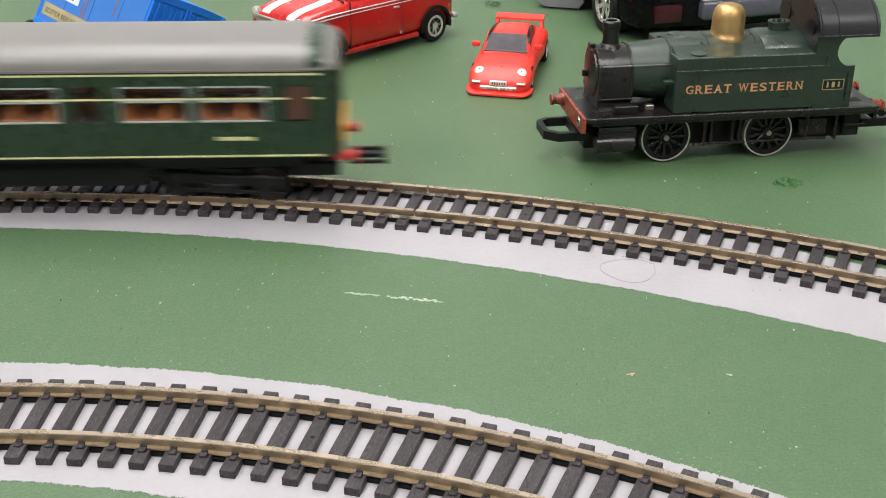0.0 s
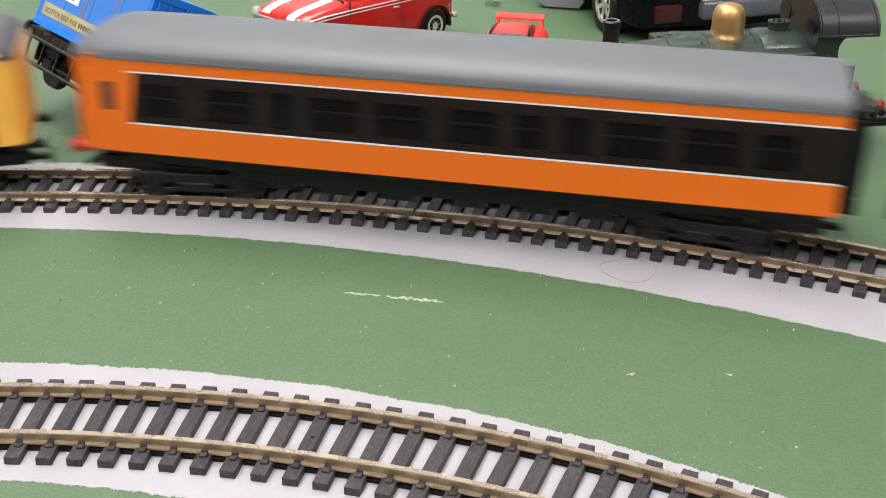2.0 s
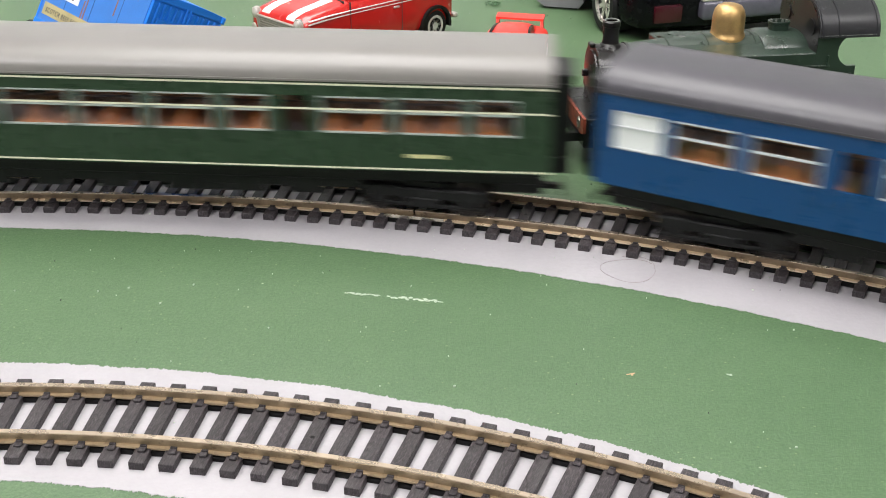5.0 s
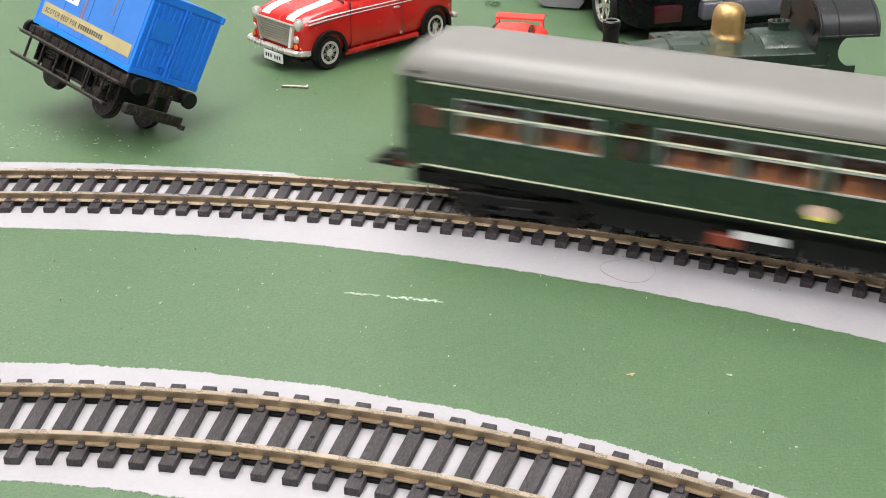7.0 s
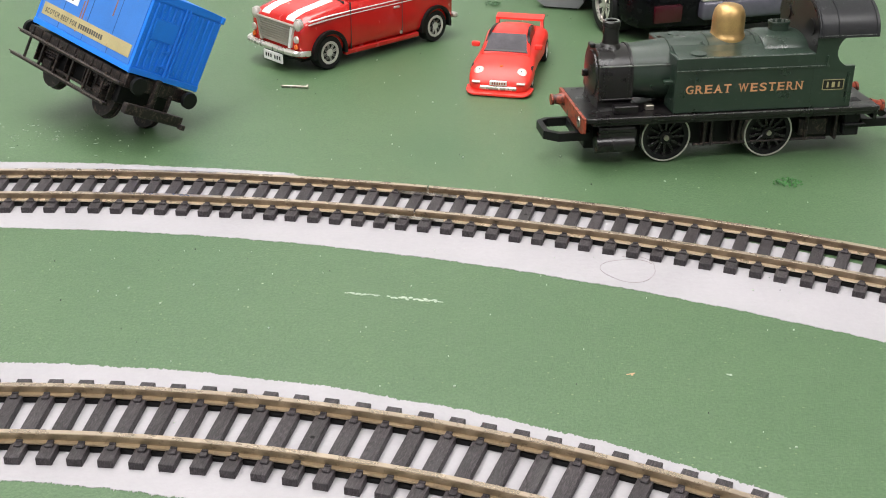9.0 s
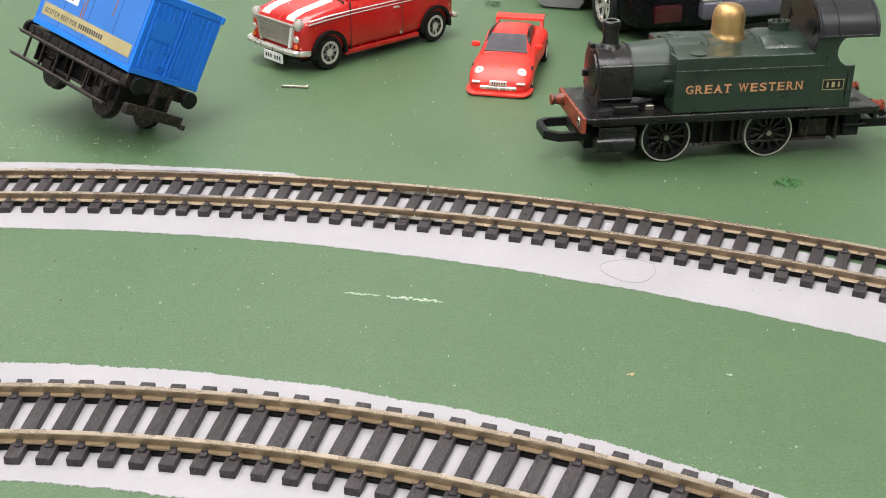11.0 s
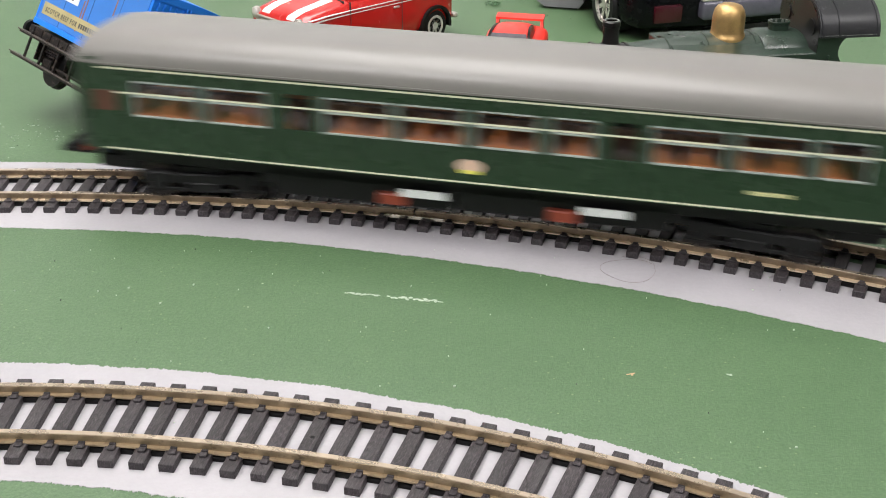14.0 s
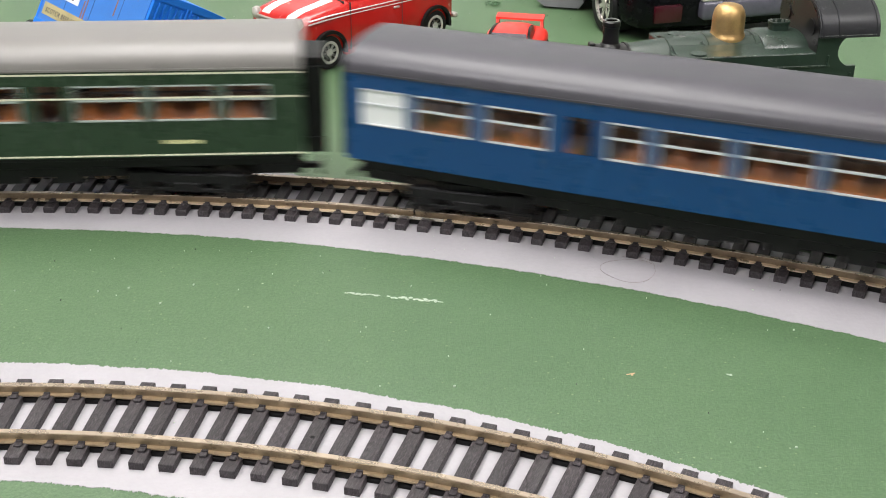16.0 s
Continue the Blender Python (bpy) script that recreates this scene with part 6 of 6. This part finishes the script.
def flecks():
    rnd = random.Random(11)
    for name, count, material, size, label in (("paint_flecks", 260, WHITE_PAINT, 0.24, "pale paint flecks scattered on the green board"), ("dark_specks", 120, INK, 0.15, "dark specks on the board")):
        bm = B()
        for _ in range(count):
            x, y = rnd.uniform(-190, 190), rnd.uniform(190, 560)
            s = size * rnd.choice((0.5, 0.6, 0.8, 1.0, 1.5))
            turn = rnd.uniform(0, 3.14)
            k = rnd.uniform(0.4, 1.0)
            pts = []
            for j in range(7):
                a = 2 * math.pi * j / 7
                q = rnd.uniform(0.6, 1.1) * s
                u, v = q * math.cos(a), k * q * math.sin(a)
                pts.append((x + u * math.cos(turn) - v * math.sin(turn), y + u * math.sin(turn) + v * math.cos(turn)))
            prism(bm, pts, "z", 0.0, 0.35)
        tagged(part(name, bm, material), label, "specks", "", "stuff")


grey_case()
loose_nail()
foam_clump(0.1083, 0.3560, 4.6, 4, FOLIAGE, "small tuft of green scatter foam on the board")
foam_clump(0.0228, 0.5736, 4.0, 9, DARK_FOLIAGE, "flattened dark green scrap of foam on the board")
paint_smear("paint_smear", -0.0205, 0.2802, -8, 9, 1.3, 3, WHITE_PAINT, "faint dry-brushed white paint streak on the green board", 13)
paint_smear("paint_smear", -0.0070, 0.2778, -9, 14, 2.0, 13, WHITE_PAINT, "dry-brushed white paint streak on the green board", 19)
scratches()
paint_smear("paint_chip", 0.0440, 0.2419, 20, 1.8, 1.2, 5, CHIP_PINK, "small pink chip on the green board", 3)
paint_smear("paint_chip", 0.0666, 0.2419, -30, 1.3, 0.9, 6, WHITE_PAINT, "small white chip on the green board", 2)
hair_loop()
flecks()


# ---- unseen ceiling light panels, one of them added low over the board ----
def light_panel(x, y, z):
    c = thing("unseen_ceiling_light", pose(x, y, z), "unseen white rectangular ceiling light panel", "ceiling light", "ceiling lights")
    bm = B()
    for q in ((-300, -275, -475, 475), (275, 300, -475, 475), (-275, 275, -475, -450), (-275, 275, 450, 475)):
        box(bm, q[0], q[1], q[2], q[3], -30, 0)
    part("frame", bm, WHITE_PLASTIC, c)
    part("diffuser", box(B(), -275, 275, -450, 450, -20, -5), LAMP_GLOW, c, "glowing diffuser")
    # Only the added low panel hangs on wires.
    if z < 1.5:
        for wx in (-280, 280):
            for wy in (-455, 455):
                part("added_panel_wire", cyl(B(), (wx, wy, -2), "z", (1.5 - z) * 1000 + 2, 1.5, seg=8), CHROME, c, "thin steel wire of the added low panel")


for lamp_row in LAMPS:
    light_panel(*lamp_row[:3])


motions()
